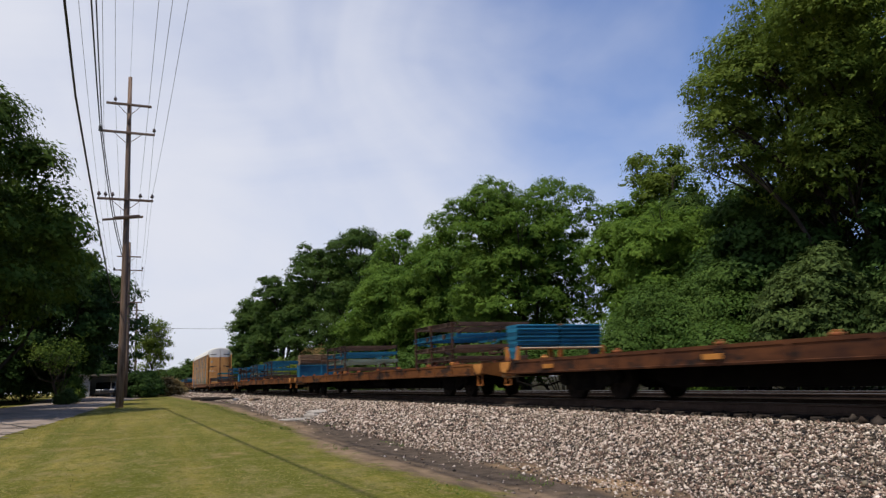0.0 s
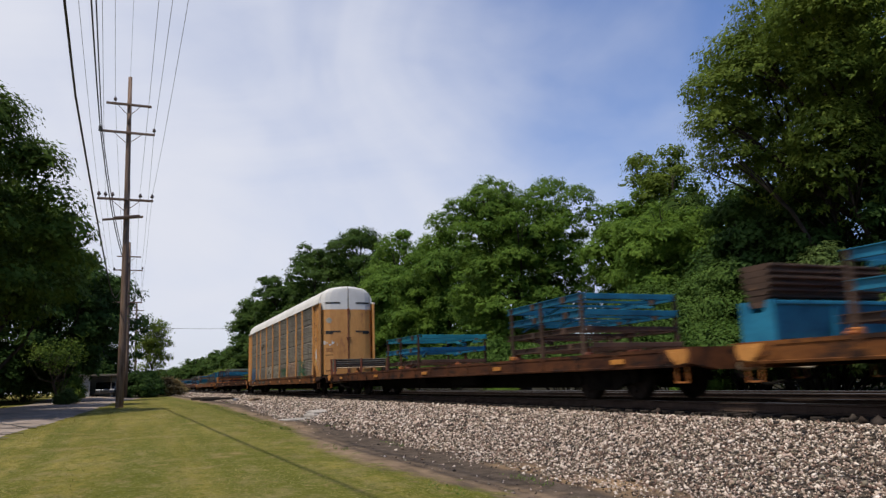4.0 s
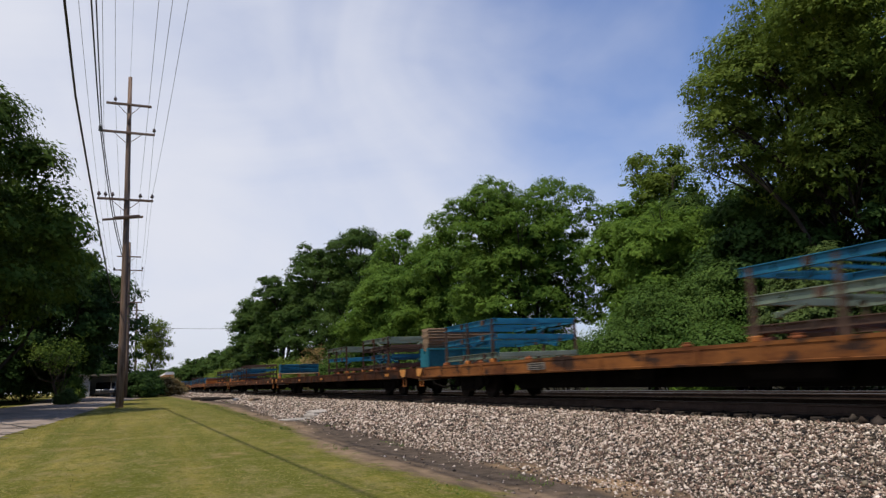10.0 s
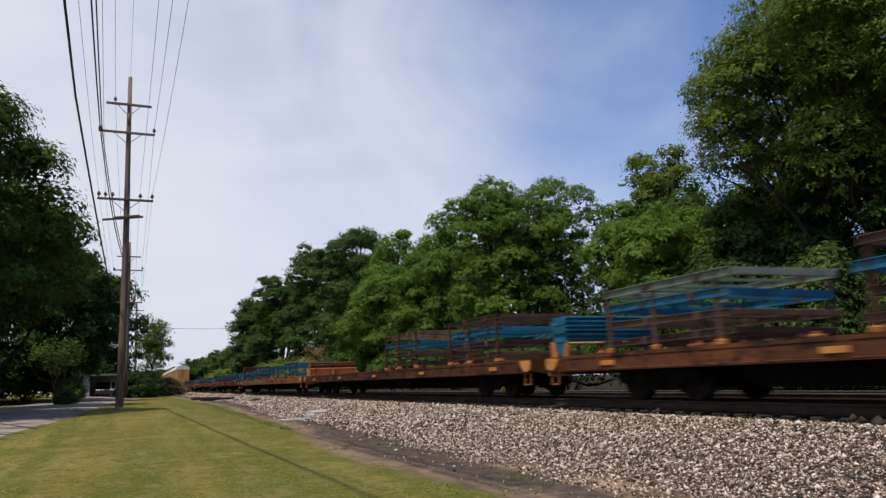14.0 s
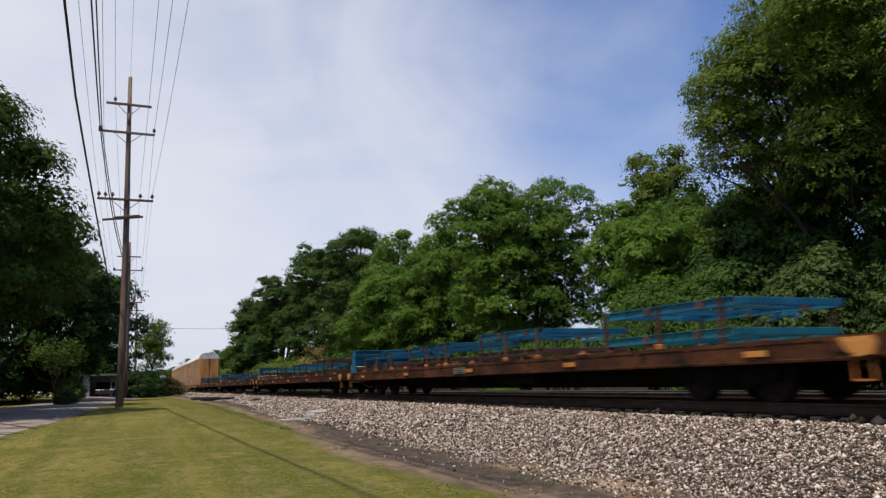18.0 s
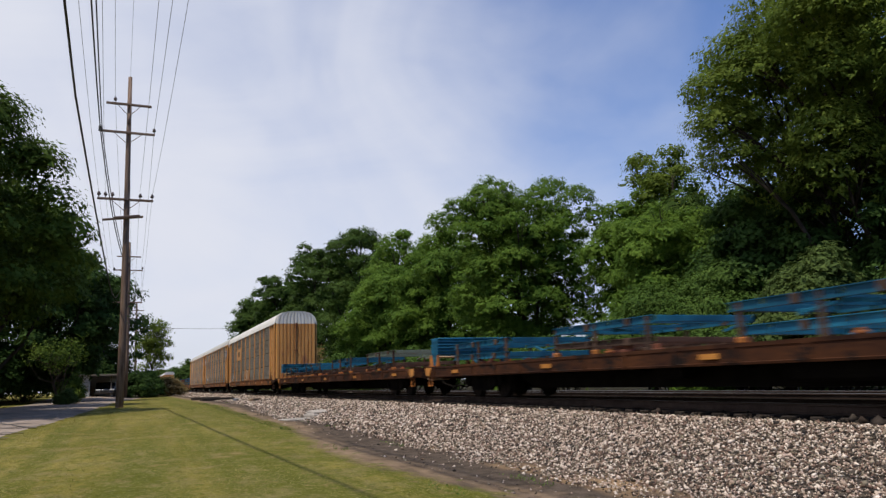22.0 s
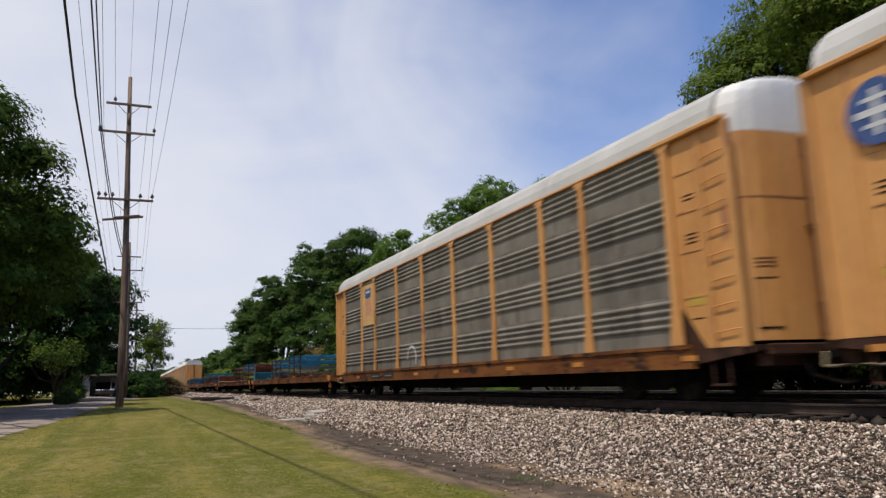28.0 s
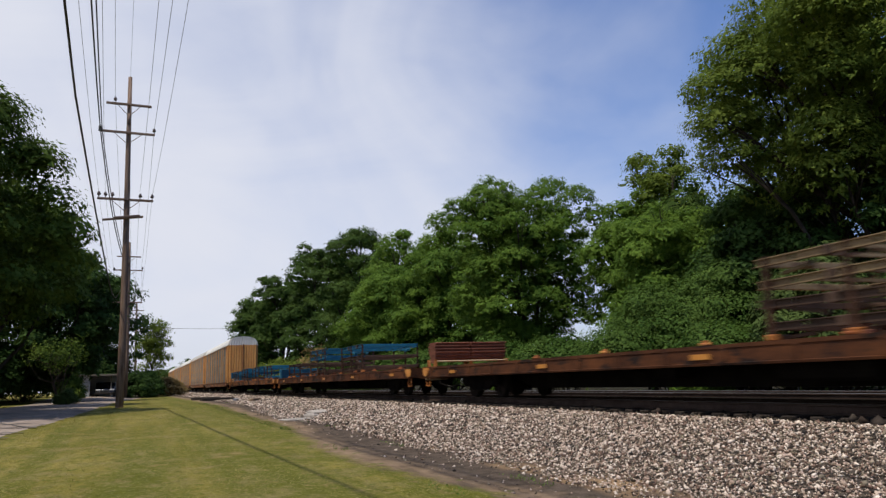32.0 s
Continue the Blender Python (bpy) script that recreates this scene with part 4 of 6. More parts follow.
def bogie(parent, y):
    def frame_shape(bm):
        for s in (-1, 1):
            o = [(-1.28, 0.50), (-1.20, 0.62), (-0.70, 0.66), (-0.45, 0.78), (0.45, 0.78), (0.70, 0.66), (1.20, 0.62), (1.28, 0.50), (1.20, 0.38), (0.75, 0.36), (0.5, 0.22), (-0.5, 0.22), (-0.75, 0.36), (-1.20, 0.38)]
            prism(bm, o, s * 1.0 - 0.06, s * 1.0 + 0.06, "x")
            for k in (-0.26, -0.09, 0.09, 0.26):
                tube(bm, [(s * 1.09, k, 0.28), (s * 1.09, k, 0.60)], 0.055, 7)
            for k in (-0.9, 0.9):
                tube(bm, [(s * 1.03, k, 0.457), (s * 1.13, k, 0.457)], 0.12, 9)
        box(bm, -1.05, 1.05, -0.22, 0.22, 0.42, 0.74, 0.03)
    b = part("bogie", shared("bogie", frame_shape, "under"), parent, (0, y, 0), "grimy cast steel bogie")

    def wheels(bm):
        for s in (-0.7535, 0.7535):
            i = -1 if s < 0 else 1
            tube(bm, [(s - 0.065, 0, 0), (s + 0.065, 0, 0)], 0.452, 22)
            tube(bm, [(s - i * 0.065, 0, 0), (s - i * 0.09, 0, 0)], 0.48, 22)
            tube(bm, [(s + i * 0.06, 0, 0), (s + i * 0.10, 0, 0)], [0.34, 0.20], 14)
            for k in range(3):
                a = k * 2.094
                tube(bm, [(s + i * 0.075, math.cos(a) * 0.26, math.sin(a) * 0.26), (s + i * 0.112, math.cos(a) * 0.26, math.sin(a) * 0.26)], 0.035, 6)
        tube(bm, [(-1.1, 0, 0), (1.1, 0, 0)], 0.085, 10)
    for k in (-0.9, 0.9):
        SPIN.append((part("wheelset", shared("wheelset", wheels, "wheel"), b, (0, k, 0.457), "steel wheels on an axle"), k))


def coupler(parent, end):
    """end: -1 front, 1 rear."""
    def shape(bm):
        box(bm, -0.09, 0.09, 0, 0.62, 0.72, 0.92, 0.02)
        box(bm, -0.17, 0.17, 0.55, 0.80, 0.66, 0.98, 0.05)
        tube(bm, [(0.5, 0.1, 0.72), (0.48, 0.25, 0.45), (0.2, 0.62, 0.30), (0.0, 0.74, 0.36)], 0.03, 6)
    c = part("coupler", shared("coupler", shape, "under"), parent, (0, end * 13.45, 0), "dark steel knuckle coupler", 0 if end > 0 else 180)
    return c


def lever(parent, end):
    def shape(bm):
        tube(bm, [(-1.45, 0, 0.80), (-1.42, 0.05, 0.60), (-1.2, 0.12, 0.58), (-0.5, 0.22, 0.62), (0.0, 0.4, 0.7)], 0.028, 6)
    part("uncoupling_lever", shared("uncoupling_lever", shape, "rod"), parent, (0, end * 13.62, 0), "pale steel uncoupling lever", 0 if end > 0 else 180)


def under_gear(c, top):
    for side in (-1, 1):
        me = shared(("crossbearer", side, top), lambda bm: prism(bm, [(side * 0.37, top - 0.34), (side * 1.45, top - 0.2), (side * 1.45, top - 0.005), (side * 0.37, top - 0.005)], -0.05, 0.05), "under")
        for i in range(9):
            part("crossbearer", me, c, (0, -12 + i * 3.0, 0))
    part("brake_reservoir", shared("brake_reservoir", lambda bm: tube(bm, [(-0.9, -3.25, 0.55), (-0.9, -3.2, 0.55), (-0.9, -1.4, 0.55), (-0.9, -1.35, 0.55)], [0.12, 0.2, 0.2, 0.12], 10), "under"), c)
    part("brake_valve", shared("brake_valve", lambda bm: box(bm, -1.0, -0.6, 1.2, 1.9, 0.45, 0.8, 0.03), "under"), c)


def flat_car(k, paint="sill", plates=()):
    y = rear_of(k) - CAR_L / 2
    c = thing("flat_car", "long rusty orange flat car of a moving train", "train car", "flat cars", (TRACK_X, y, 0))
    MOVERS.append((c, TRACK_X, y, 0.0))

    def deck(bm):
        box(bm, -1.5, 1.5, -13.5, 13.5, 0.935, 1.0, 0.01)
        for i in range(44):
            yy = -13.3 + i * 0.617
            box(bm, -1.46, 1.46, yy, yy + 0.59, 1.001, 1.014)
    part("deck", shared("deck", deck, "deck"), c, label="rusted deck with cross boards")

    def side(bm):
        o = [(-1.55, 0.66), (-1.42, 0.66), (-1.42, 0.69), (-1.50, 0.70), (-1.50, 0.97), (-1.42, 0.98), (-1.42, 1.02), (-1.56, 1.02), (-1.56, 0.955), (-1.545, 0.94), (-1.545, 0.71), (-1.56, 0.70)]
        prism(bm, o, -13.45, 13.45)
        for i in range(18):
            yy = -12.8 + i * 1.506
            box(bm, -1.575, -1.546, yy - 0.05, yy + 0.05, 0.71, 0.955, 0.01)
    me = shared("side_sill", side, paint)
    part("side_sill", me, c)
    part("side_sill", me, c, turn=180)

    def end(bm):
        prism(bm, [(-1.565, 0.72), (-1.565, 1.022), (1.565, 1.022), (1.565, 0.72), (0.9, 0.60), (-0.9, 0.60)], 13.42, 13.6)
        for s in (-1, 1):
            prism(bm, [(12.9, 0.80), (13.42, 0.70), (13.42, 1.018), (12.9, 1.018)], s * 1.50 - 0.062, s * 1.50 + 0.062, "x")

    def corner(bm):
        prism(bm, [(12.98, 0.99), (13.52, 0.99), (13.57, 0.90), (13.50, 0.74), (13.22, 0.70), (13.04, 0.86)], -1.584, -1.566, "x")
        box(bm, -1.60, -1.584, 13.12, 13.24, 0.76, 0.94, 0.008)

    def stirrup(bm):
        tube(bm, [(-1.50, 13.12, 0.76), (-1.50, 13.12, 0.38), (-1.50, 13.42, 0.38), (-1.50, 13.42, 0.76)], 0.02, 5)
        box(bm, -1.54, -1.46, 13.13, 13.41, 0.365, 0.395)
    for turn in (0, 180):
        e = part("end_sill", shared("end_sill", end, paint), c, label="rusty end sill", turn=turn)
        part("corner_bracket", shared("corner_bracket", corner, "end"), e, label="orange corner bracket")
        part("corner_bracket", shared("corner_bracket_far", lambda bm: (corner(bm), bmesh.ops.scale(bm, vec=(-1, 1, 1), verts=bm.verts)), "end"), e, label="orange corner bracket")
        part("step", shared("step", stirrup, "pocket"), e, label="hanging step")
        part("step", shared("step", stirrup, "pocket"), e, (3.0, 0, 0), label="hanging step")

    def belly(bm):
        prism(bm, [(-13.2, 0.93), (13.2, 0.93), (13.2, 0.62), (9.0, 0.58), (8.0, 0.26), (-8.0, 0.26), (-9.0, 0.58), (-13.2, 0.62)], -0.36, 0.36, "x")
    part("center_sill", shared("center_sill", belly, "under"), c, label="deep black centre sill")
    under_gear(c, 0.93)
    for e in (-1, 1):
        coupler(c, e)
        lever(c, e)
        bogie(c, e * 10.1)
    # stake pockets along both edges and tie-down blocks on the deck
    pocket = shared("stake_pocket", lambda bm: (box(bm, -1.52, -1.38, -0.09, 0.09, 1.014, 1.075, 0.02), box(bm, -1.48, -1.41, -0.045, 0.045, 1.06, 1.115, 0.01)), "deck")
    g = random.Random(k * 7 + 1)
    for i in range(9):
        for turn in (0, 180):
            if g.random() < 0.6:
                yy = -11.8 + i * 2.9 + g.uniform(-0.3, 0.3)
                part("stake_pocket", pocket, c, (0, yy, 0), turn=turn)
    if paint != "sill":
        strip = shared("reflector", lambda bm: box(bm, -1.584, -1.576, -0.24, 0.24, 0.77, 0.87, 0.003), "reflector")
        for i in range(5):
            for turn in (0, 180):
                part("reflector", strip, c, (0, -11.4 + i * 5.6, 0), "yellow reflector strip", turn)
    plate = shared("data_plate", lambda bm: box(bm, -1.588, -1.577, -0.42, 0.42, 0.745, 0.92), "plate")
    bar = shared("plate_bar", lambda bm: box(bm, -1.592, -1.589, -0.34, 0.34, 0, 0.03), "black_paint")
    for yy in plates:
        p = part("data_plate", plate, c, (0, yy, 0), "pale plate with dark lettering bars")
        for z in (0.765, 0.815, 0.87):
            part("lettering_bar", bar, p, (0, 0, z))
    return c


def frame_mesh(length, material, seed):
    """An open welded rack frame: channel side beams with pockets, end beams and a few cross bars."""
    deep = 0.068 if material in ("brown", "tan") else 0.083

    def shape(bm):
        g = random.Random(seed)
        h = length / 2
        for s in (-1, 1):
            x = s * 1.33
            box(bm, x - 0.045, x + 0.045, -h, h, -deep, -deep + 0.016)
            box(bm, x - 0.045, x + 0.045, -h, h, deep - 0.016, deep)
            for i in range(5):
                a, b = -h + length * i / 5, -h + length * (i + 1) / 5
                hole = 0.16 if i in (1, 3) else 0.05
                box(bm, x - 0.010, x + 0.010, a + hole, b - 0.02, -deep + 0.016, deep - 0.016)
        for s in (-1, 1):
            box(bm, -1.28, 1.28, s * h - 0.035, s * h + 0.035, -deep * 0.8, deep * 0.85, 0.008)
        for i in range(3):
            yy = -h + length * (i + 1) / 4 + g.uniform(-0.15, 0.15)
            box(bm, -1.285, 1.285, yy - 0.03, yy + 0.03, -0.03, 0.03)
    return shared(("frame", round(length, 2), seed % 3), shape, material)


COLOUR_WORD = {"B": ("blue", "blue"), "T": ("teal", "teal"), "N": ("brown", "brown"), "G": ("green", "grey-green"), "Y": ("tan", "tan"), "R": ("rust", "red-brown")}


def stack(k, rear, levels, length=3.5, top=None, seed=0):
    """A stack of rack frames whose rear end is `rear` metres ahead of the car's rear coupling. levels: letters from bottom to top."""
    y = rear_of(k) - rear - length / 2
    words = []
    for c in levels[::-1]:
        w = COLOUR_WORD[c][1]
        if w not in words:
            words.append(w)
    st = thing("rack_stack", "stacked " + " and ".join(words[:3]) + " steel frames on flat car", "steel rack", "racks on the flat cars", (TRACK_X, y, DECK))
    MOVERS.append((st, TRACK_X, y, DECK))
    n = len(levels)
    top = (top or (0.38 + 0.34 * n)) + 0.05
    g = random.Random(seed + k * 31 + int(rear * 10))
    post = shared(("post", round(top, 2)), lambda bm: prism(bm, [(-0.075, 0), (0.075, 0), (0.05, 0.3), (0.036, top - 0.05), (-0.036, top - 0.05), (-0.05, 0.3)], -0.03, 0.03, "x"), "dark_rust" if seed % 2 else "brown")
    foot = shared("post_foot", lambda bm: box(bm, -0.08, 0.08, -0.09, 0.09, 0.0, 0.11, 0.02), "pocket")
    for sx in (-1.36, 1.36):
        for sy in (-length / 2 + 0.15, length / 2 - 0.15, 0.1):
            p = part("post", post, st, (sx, sy + g.uniform(-0.1, 0.1), 0))
            if g.random() < 0.65:
                part("foot", foot, p, label="orange painted foot")
    for i, c in enumerate(levels):
        z = 0.22 + (top - 0.22 - 0.12) * (i / max(1, n - 1)) if n > 1 else top - 0.12
        f = part("frame", frame_mesh(length, COLOUR_WORD[c][0], g.randint(0, 2)), st, label=COLOUR_WORD[c][1] + " painted steel frame")
        f.matrix_basis = pose(g.uniform(-0.03, 0.03), g.uniform(-0.12, 0.12), z, g.uniform(-0.8, 0.8), g.uniform(-0.7, 0.7), g.uniform(-0.7, 0.7))
        clip = shared(("beam_clip", c), lambda bm: box(bm, -0.055, 0.055, -0.075, 0.075, -0.09, 0.075, 0.012), "brown")
        for sx in (-1.33, 1.33):
            for sy in (-0.3, 0.1):
                part("beam_clip", clip, f, (sx, sy * length + 0.08, 0), "dark rusted clip")
        # folded legs and loose bars that hang under the frame
        bar = shared(("hanging_bar", c), lambda bm: (box(bm, -0.03, 0.03, -0.32, 0.32, -0.03, 0.03, 0.006), box(bm, -0.07, 0.07, 0.24, 0.34, -0.06, 0.05, 0.01)), COLOUR_WORD[c][0])
        for _ in range(3):
            h = part("hanging_bar", bar, f)
            h.matrix_basis = pose(g.choice((-1.22, -0.9, 0.9, 1.22)), g.uniform(-0.38, 0.38) * length, -0.14 - g.uniform(0, 0.05), g.uniform(-14, 14), 0, g.choice((0, 180)) + g.uniform(-12, 12))
    lug = shared("deck_lug", lambda bm: (box(bm, -0.1, 0.1, -0.16, 0.16, 0.0, 0.07, 0.015), box(bm, -0.03, 0.03, -0.12, 0.12, 0.07, 0.16, 0.01)), "rust")
    for _ in range(4):
        part("deck_lug", lug, st, (g.choice((-1.25, -0.8, 0.8, 1.25)), g.uniform(-0.5, 0.5) * length, 0), turn=g.uniform(-20, 20))
    return st


BUNDLES = {  # style, lower material and height, upper material and height, words
    "blue": ("frame", "pocket", 0.36, "blue", 0.62, "bundle of blue ribbed panels on an orange cradle"),
    "bluetall": ("frame", "blue", 0.31, "blue", 0.72, "tall bundle of blue ribbed panels"),
    "teal": ("frame", "rust", 0.36, "grey_panel", 0.42, "bundle of grimy grey panels in a rusty cradle"),
    "bin": ("bin", "end", 0.70, "blue", 0.66, "orange bin with blue ribbed panels above"),
    "wood": ("bin", "teal", 0.65, "wood", 0.70, "bundle of old boards over a teal bin"),
    "woodblue": ("bin", "blue", 0.72, "wood", 0.63, "bundle of brown boards over a blue bin"),
    "rustbin": ("bin", "end", 0.45, "rust", 0.32, "rust-brown panels in an orange bin"),
    "rust": ("frame", "pocket", 0.22, "rust", 0.62, "rust-brown panel bundle on an orange cradle"),
    "rustteal": ("bin", "teal", 0.65, "rust", 0.70, "rust-brown panels over a teal bin"),
    "low": ("bin", "blue", 0.62, None, 0, "low blue steel bin"),
    "darkblue": ("bin", "blue", 0.65, "brown", 0.62, "dark slats over a blue bin")}


def bundle(k, kind, rear=0.63, seed=0):
    """Nested trough-shaped panels across the car's rear end: wide at the top, drawn in towards the deck."""
    depth = 0.66
    style, low, h0, high, h1, text = BUNDLES[kind]
    y = rear_of(k) - rear - depth / 2
    b = thing("panel_bundle", text, "panel bundle", "bundles at the car ends", (TRACK_X, y, DECK))
    MOVERS.append((b, TRACK_X, y, DECK))
    d = depth / 2
    g = random.Random(seed + k)
    if style == "bin":
        def bin_shape(bm):
            for s in (-1, 1):
                prism(bm, [(s * (d - 0.09), 0.04), (s * (d - 0.13), 0.04), (s * (d - 0.04), h0), (s * d, h0)], -1.37, 1.37, "x")
                box(bm, -1.40, 1.40, s * d - 0.03, s * d + 0.03, h0 - 0.05, h0 + 0.015, 0.01)
                box(bm, -0.045, 0.045, s * (d - 0.02) - 0.035, s * (d - 0.02) + 0.035, 0.0, h0 - 0.05, 0.008)
                # ends with a notch in which the panels sit
                x0 = s * 1.385
                for t in (-1, 1):
                    prism(bm, [(t * (d + 0.03), 0), (t * (d + 0.03), h0 + 0.03), (t * (d - 0.10), h0 + 0.03), (t * 0.15, h0 - 0.16), (0, h0 - 0.18), (0, 0)], x0 - 0.03, x0 + 0.03, "x")
            box(bm, -1.36, 1.36, -d + 0.12, d - 0.12, 0.03, 0.07)
        part("bin", shared(("bin", kind), bin_shape, low), b)
        z0, foot = h0 + 0.02, h0 - 0.15
    else:
        leg = shared(("leg", kind), lambda bm: prism(bm, [(0.17, 0.0), (0.36, 0.0), (0.36, h0 + 0.03), (0.315, h0 + 0.03)], -0.035, 0.035, "x"), low)
        stay = shared(("stay", kind), lambda bm: prism(bm, [(0.10, 0.0), (0.26, 0.0), (0.34, h0), (0.27, h0)], -0.05, 0.05, "x"), low)
        for turn in (0, 180):
            for x in (-1.37, 1.37):     # splayed legs that hold the trough
                part("leg", leg, b, (x, 0, 0), turn=turn)
            part("stay", stay, b, turn=turn)
            if kind == "teal":
                post = shared("cradle_post", lambda bm: box(bm, -0.045, 0.045, 0.34, 0.40, 0.0, h0 + h1 + 0.02, 0.01), "rust")
                for x in (-1.40, 1.40, 0.0):
                    part("cradle_post", post, b, (x, 0, 0), turn=turn)
        rod = shared("cradle_rod", lambda bm: tube(bm, [(-1.34, 0, 0), (1.34, 0, 0)], 0.022, 6), "rod")
        for s in (-1, 1):
            part("cradle_rod", rod, b, (0, s * 0.335, h0 - 0.03), "pale steel rod")
        z0, foot = h0, 0.05
    if high:
        rows = max(3, int(h1 / 0.09))
        step_z = h1 / rows

        def wide(z):
            """Half depth of the trough at a height over the deck."""
            return 0.15 + (d - 0.15) * min(1.0, max(0.0, (z - foot) / (0.62 * (z0 + h1 - foot)))) ** 0.8

        def slat(bm, w, x0, x1):
            o = [(-w + 0.065, 0), (w - 0.065, 0), (w - 0.06, step_z * 0.34), (w, step_z * 0.58), (w, step_z * 0.82), (w - 0.03, step_z - 0.004), (-w + 0.03, step_z - 0.004), (-w, step_z * 0.82), (-w, step_z * 0.58), (-w + 0.06, step_z * 0.34)]
            prism(bm, o, x0, x1, "x")
        for i in range(rows):
            w = wide(z0 + (i + 0.5) * step_z)
            me = shared(("panel", kind, i), lambda bm: slat(bm, w, -0.665, 0.665), high)
            for x in (-0.69, 0.69):
                part("panel", me, b, (x + g.uniform(-0.015, 0.015), g.uniform(-0.012, 0.012), z0 + i * step_z), turn=g.uniform(-0.5, 0.5))
        n = max(1, int((z0 - foot) / step_z))
        for i in range(n):                      # the panels' ends below the rim
            w = wide(z0 - (i + 0.5) * step_z)
            me = shared(("panel_end", kind, i), lambda bm: slat(bm, w, -0.05, 0.05), high)
            for x in (-1.30, 1.30):
                part("panel_end", me, b, (x, 0, z0 - (i + 1) * step_z))
        strap = shared(("strap", kind), lambda bm: box(bm, -0.10, 0.10, -d - 0.012, -d + 0.02, z0 + h1 - 0.03, z0 + h1 + 0.012, 0.005), "tan")
        for x in (-1.15, 0.0, 1.2):
            if g.random() < 0.7:
                part("strap", strap, b, (x, 0, 0), "faded tan strap")
    return b


# the cars in order; letters name the frames of a stack from bottom to top
FLATS = {
    0: ("blue", [], ()),
    1: ("woodblue", [(8.2, "NGBN", 1.36), (21.6, "NNBN", 1.42)], ()),
    2: ("darkblue", [(2.6, "NBB", 1.24), (8.8, "NGBB", 1.28), (15.8, "NBB", 1.32)], ()),
    3: ("teal", [(9.6, "NBT", 1.20), (20.4, "NNBB", 1.42)], ()),
    5: ("bin", [(2.8, "NNBN", 1.44), (8.9, "NNBG", 1.44)], ()),
    6: ("wood", [(2.8, "GBB", 1.26), (16.0, "NGB", 1.26), (22.2, "NGBB", 1.36)], (5.0,)),
    7: ("blue", [(15.05, "NBG", 1.30), (21.5, "NBNG", 1.38)], ()),
    8: ("blue", [(2.8, "NNBG", 1.36), (9.1, "NNBN", 1.44)], ()),
    9: ("rustbin", [(15.3, "NNBY", 1.38), (21.9, "NNBN", 1.38)], ()),
    10: ("darkblue", [(2.7, "BB", 0.80), (8.9, "NB", 0.93), (15.3, "GB", 0.92), (21.5, "BB", 0.94)], (3.0, 1.2)),
    11: ("bluetall", [(2.8, "NB", 0.70), (8.5, "NB", 0.75), (14.6, "NB", 0.80), (21.1, "TB", 0.84)], (0.5,)),
    12: ("blue", [(2.8, "NG", 0.66), (9.0, "NT", 0.68), (15.1, "NB", 0.76), (21.5, "NN", 0.82)], ()),
    13: ("blue", [(2.7, "BB", 0.66), (8.8, "NB", 0.70), (14.8, "BB", 0.72), (21.4, "NBY", 0.84)], ()),
    14: ("blue", [(2.6, "NB", 0.62), (8.7, "NB", 0.68), (14.9, "NB", 0.73), (21.2, "NG", 0.78)], ()),
    18: ("rustteal", [(9.2, "NGBB", 1.32), (15.8, "NGBB", 1.34)], (8.5,)),
    19: ("rust", [(15.6, "NNYY", 1.40), (21.8, "NNBB", 1.48)], ()),
    20: ("low", [(3.8, "NN", 0.85), (10.2, "NNBB", 1.40), (17.2, "NNB", 1.25)], ()),
    21: ("blue", [(2.9, "BB", 1.0), (9.2, "NBB", 1.1), (15.8, "NBB", 1.1), (21.9, "BB", 1.0)], ()),
}
for k, (end_load, stacks, plates) in FLATS.items():
    flat_car(k, "sill_brown" if k in (0, 3, 5, 7, 8, 9, 11, 12, 13, 14, 19, 20) else "sill", plates)
    bundle(k, end_load)
    for rear, levels, top in stacks:
        stack(k, rear, levels, 3.75, top, int(rear))


# ---- enclosed auto carriers ----
POSTS = [-11.75, -8.85, -7.0, -4.15, -1.35, 1.4, 4.15, 7.0, 8.9, 11.75]
ROOF = [(-1.56, 5.02), (-1.51, 5.26), (-1.40, 5.50), (-1.20, 5.68), (-0.75, 5.78), (0, 5.82), (0.75, 5.78), (1.20, 5.68), (1.40, 5.50), (1.51, 5.26), (1.56, 5.02)]
DOOR = [(-1.43, 13.02), (-1.40, 13.22), (-1.26, 13.40), (-1.0, 13.51), (-0.6, 13.57), (-0.035, 13.60)]     # plan of one curved door leaf


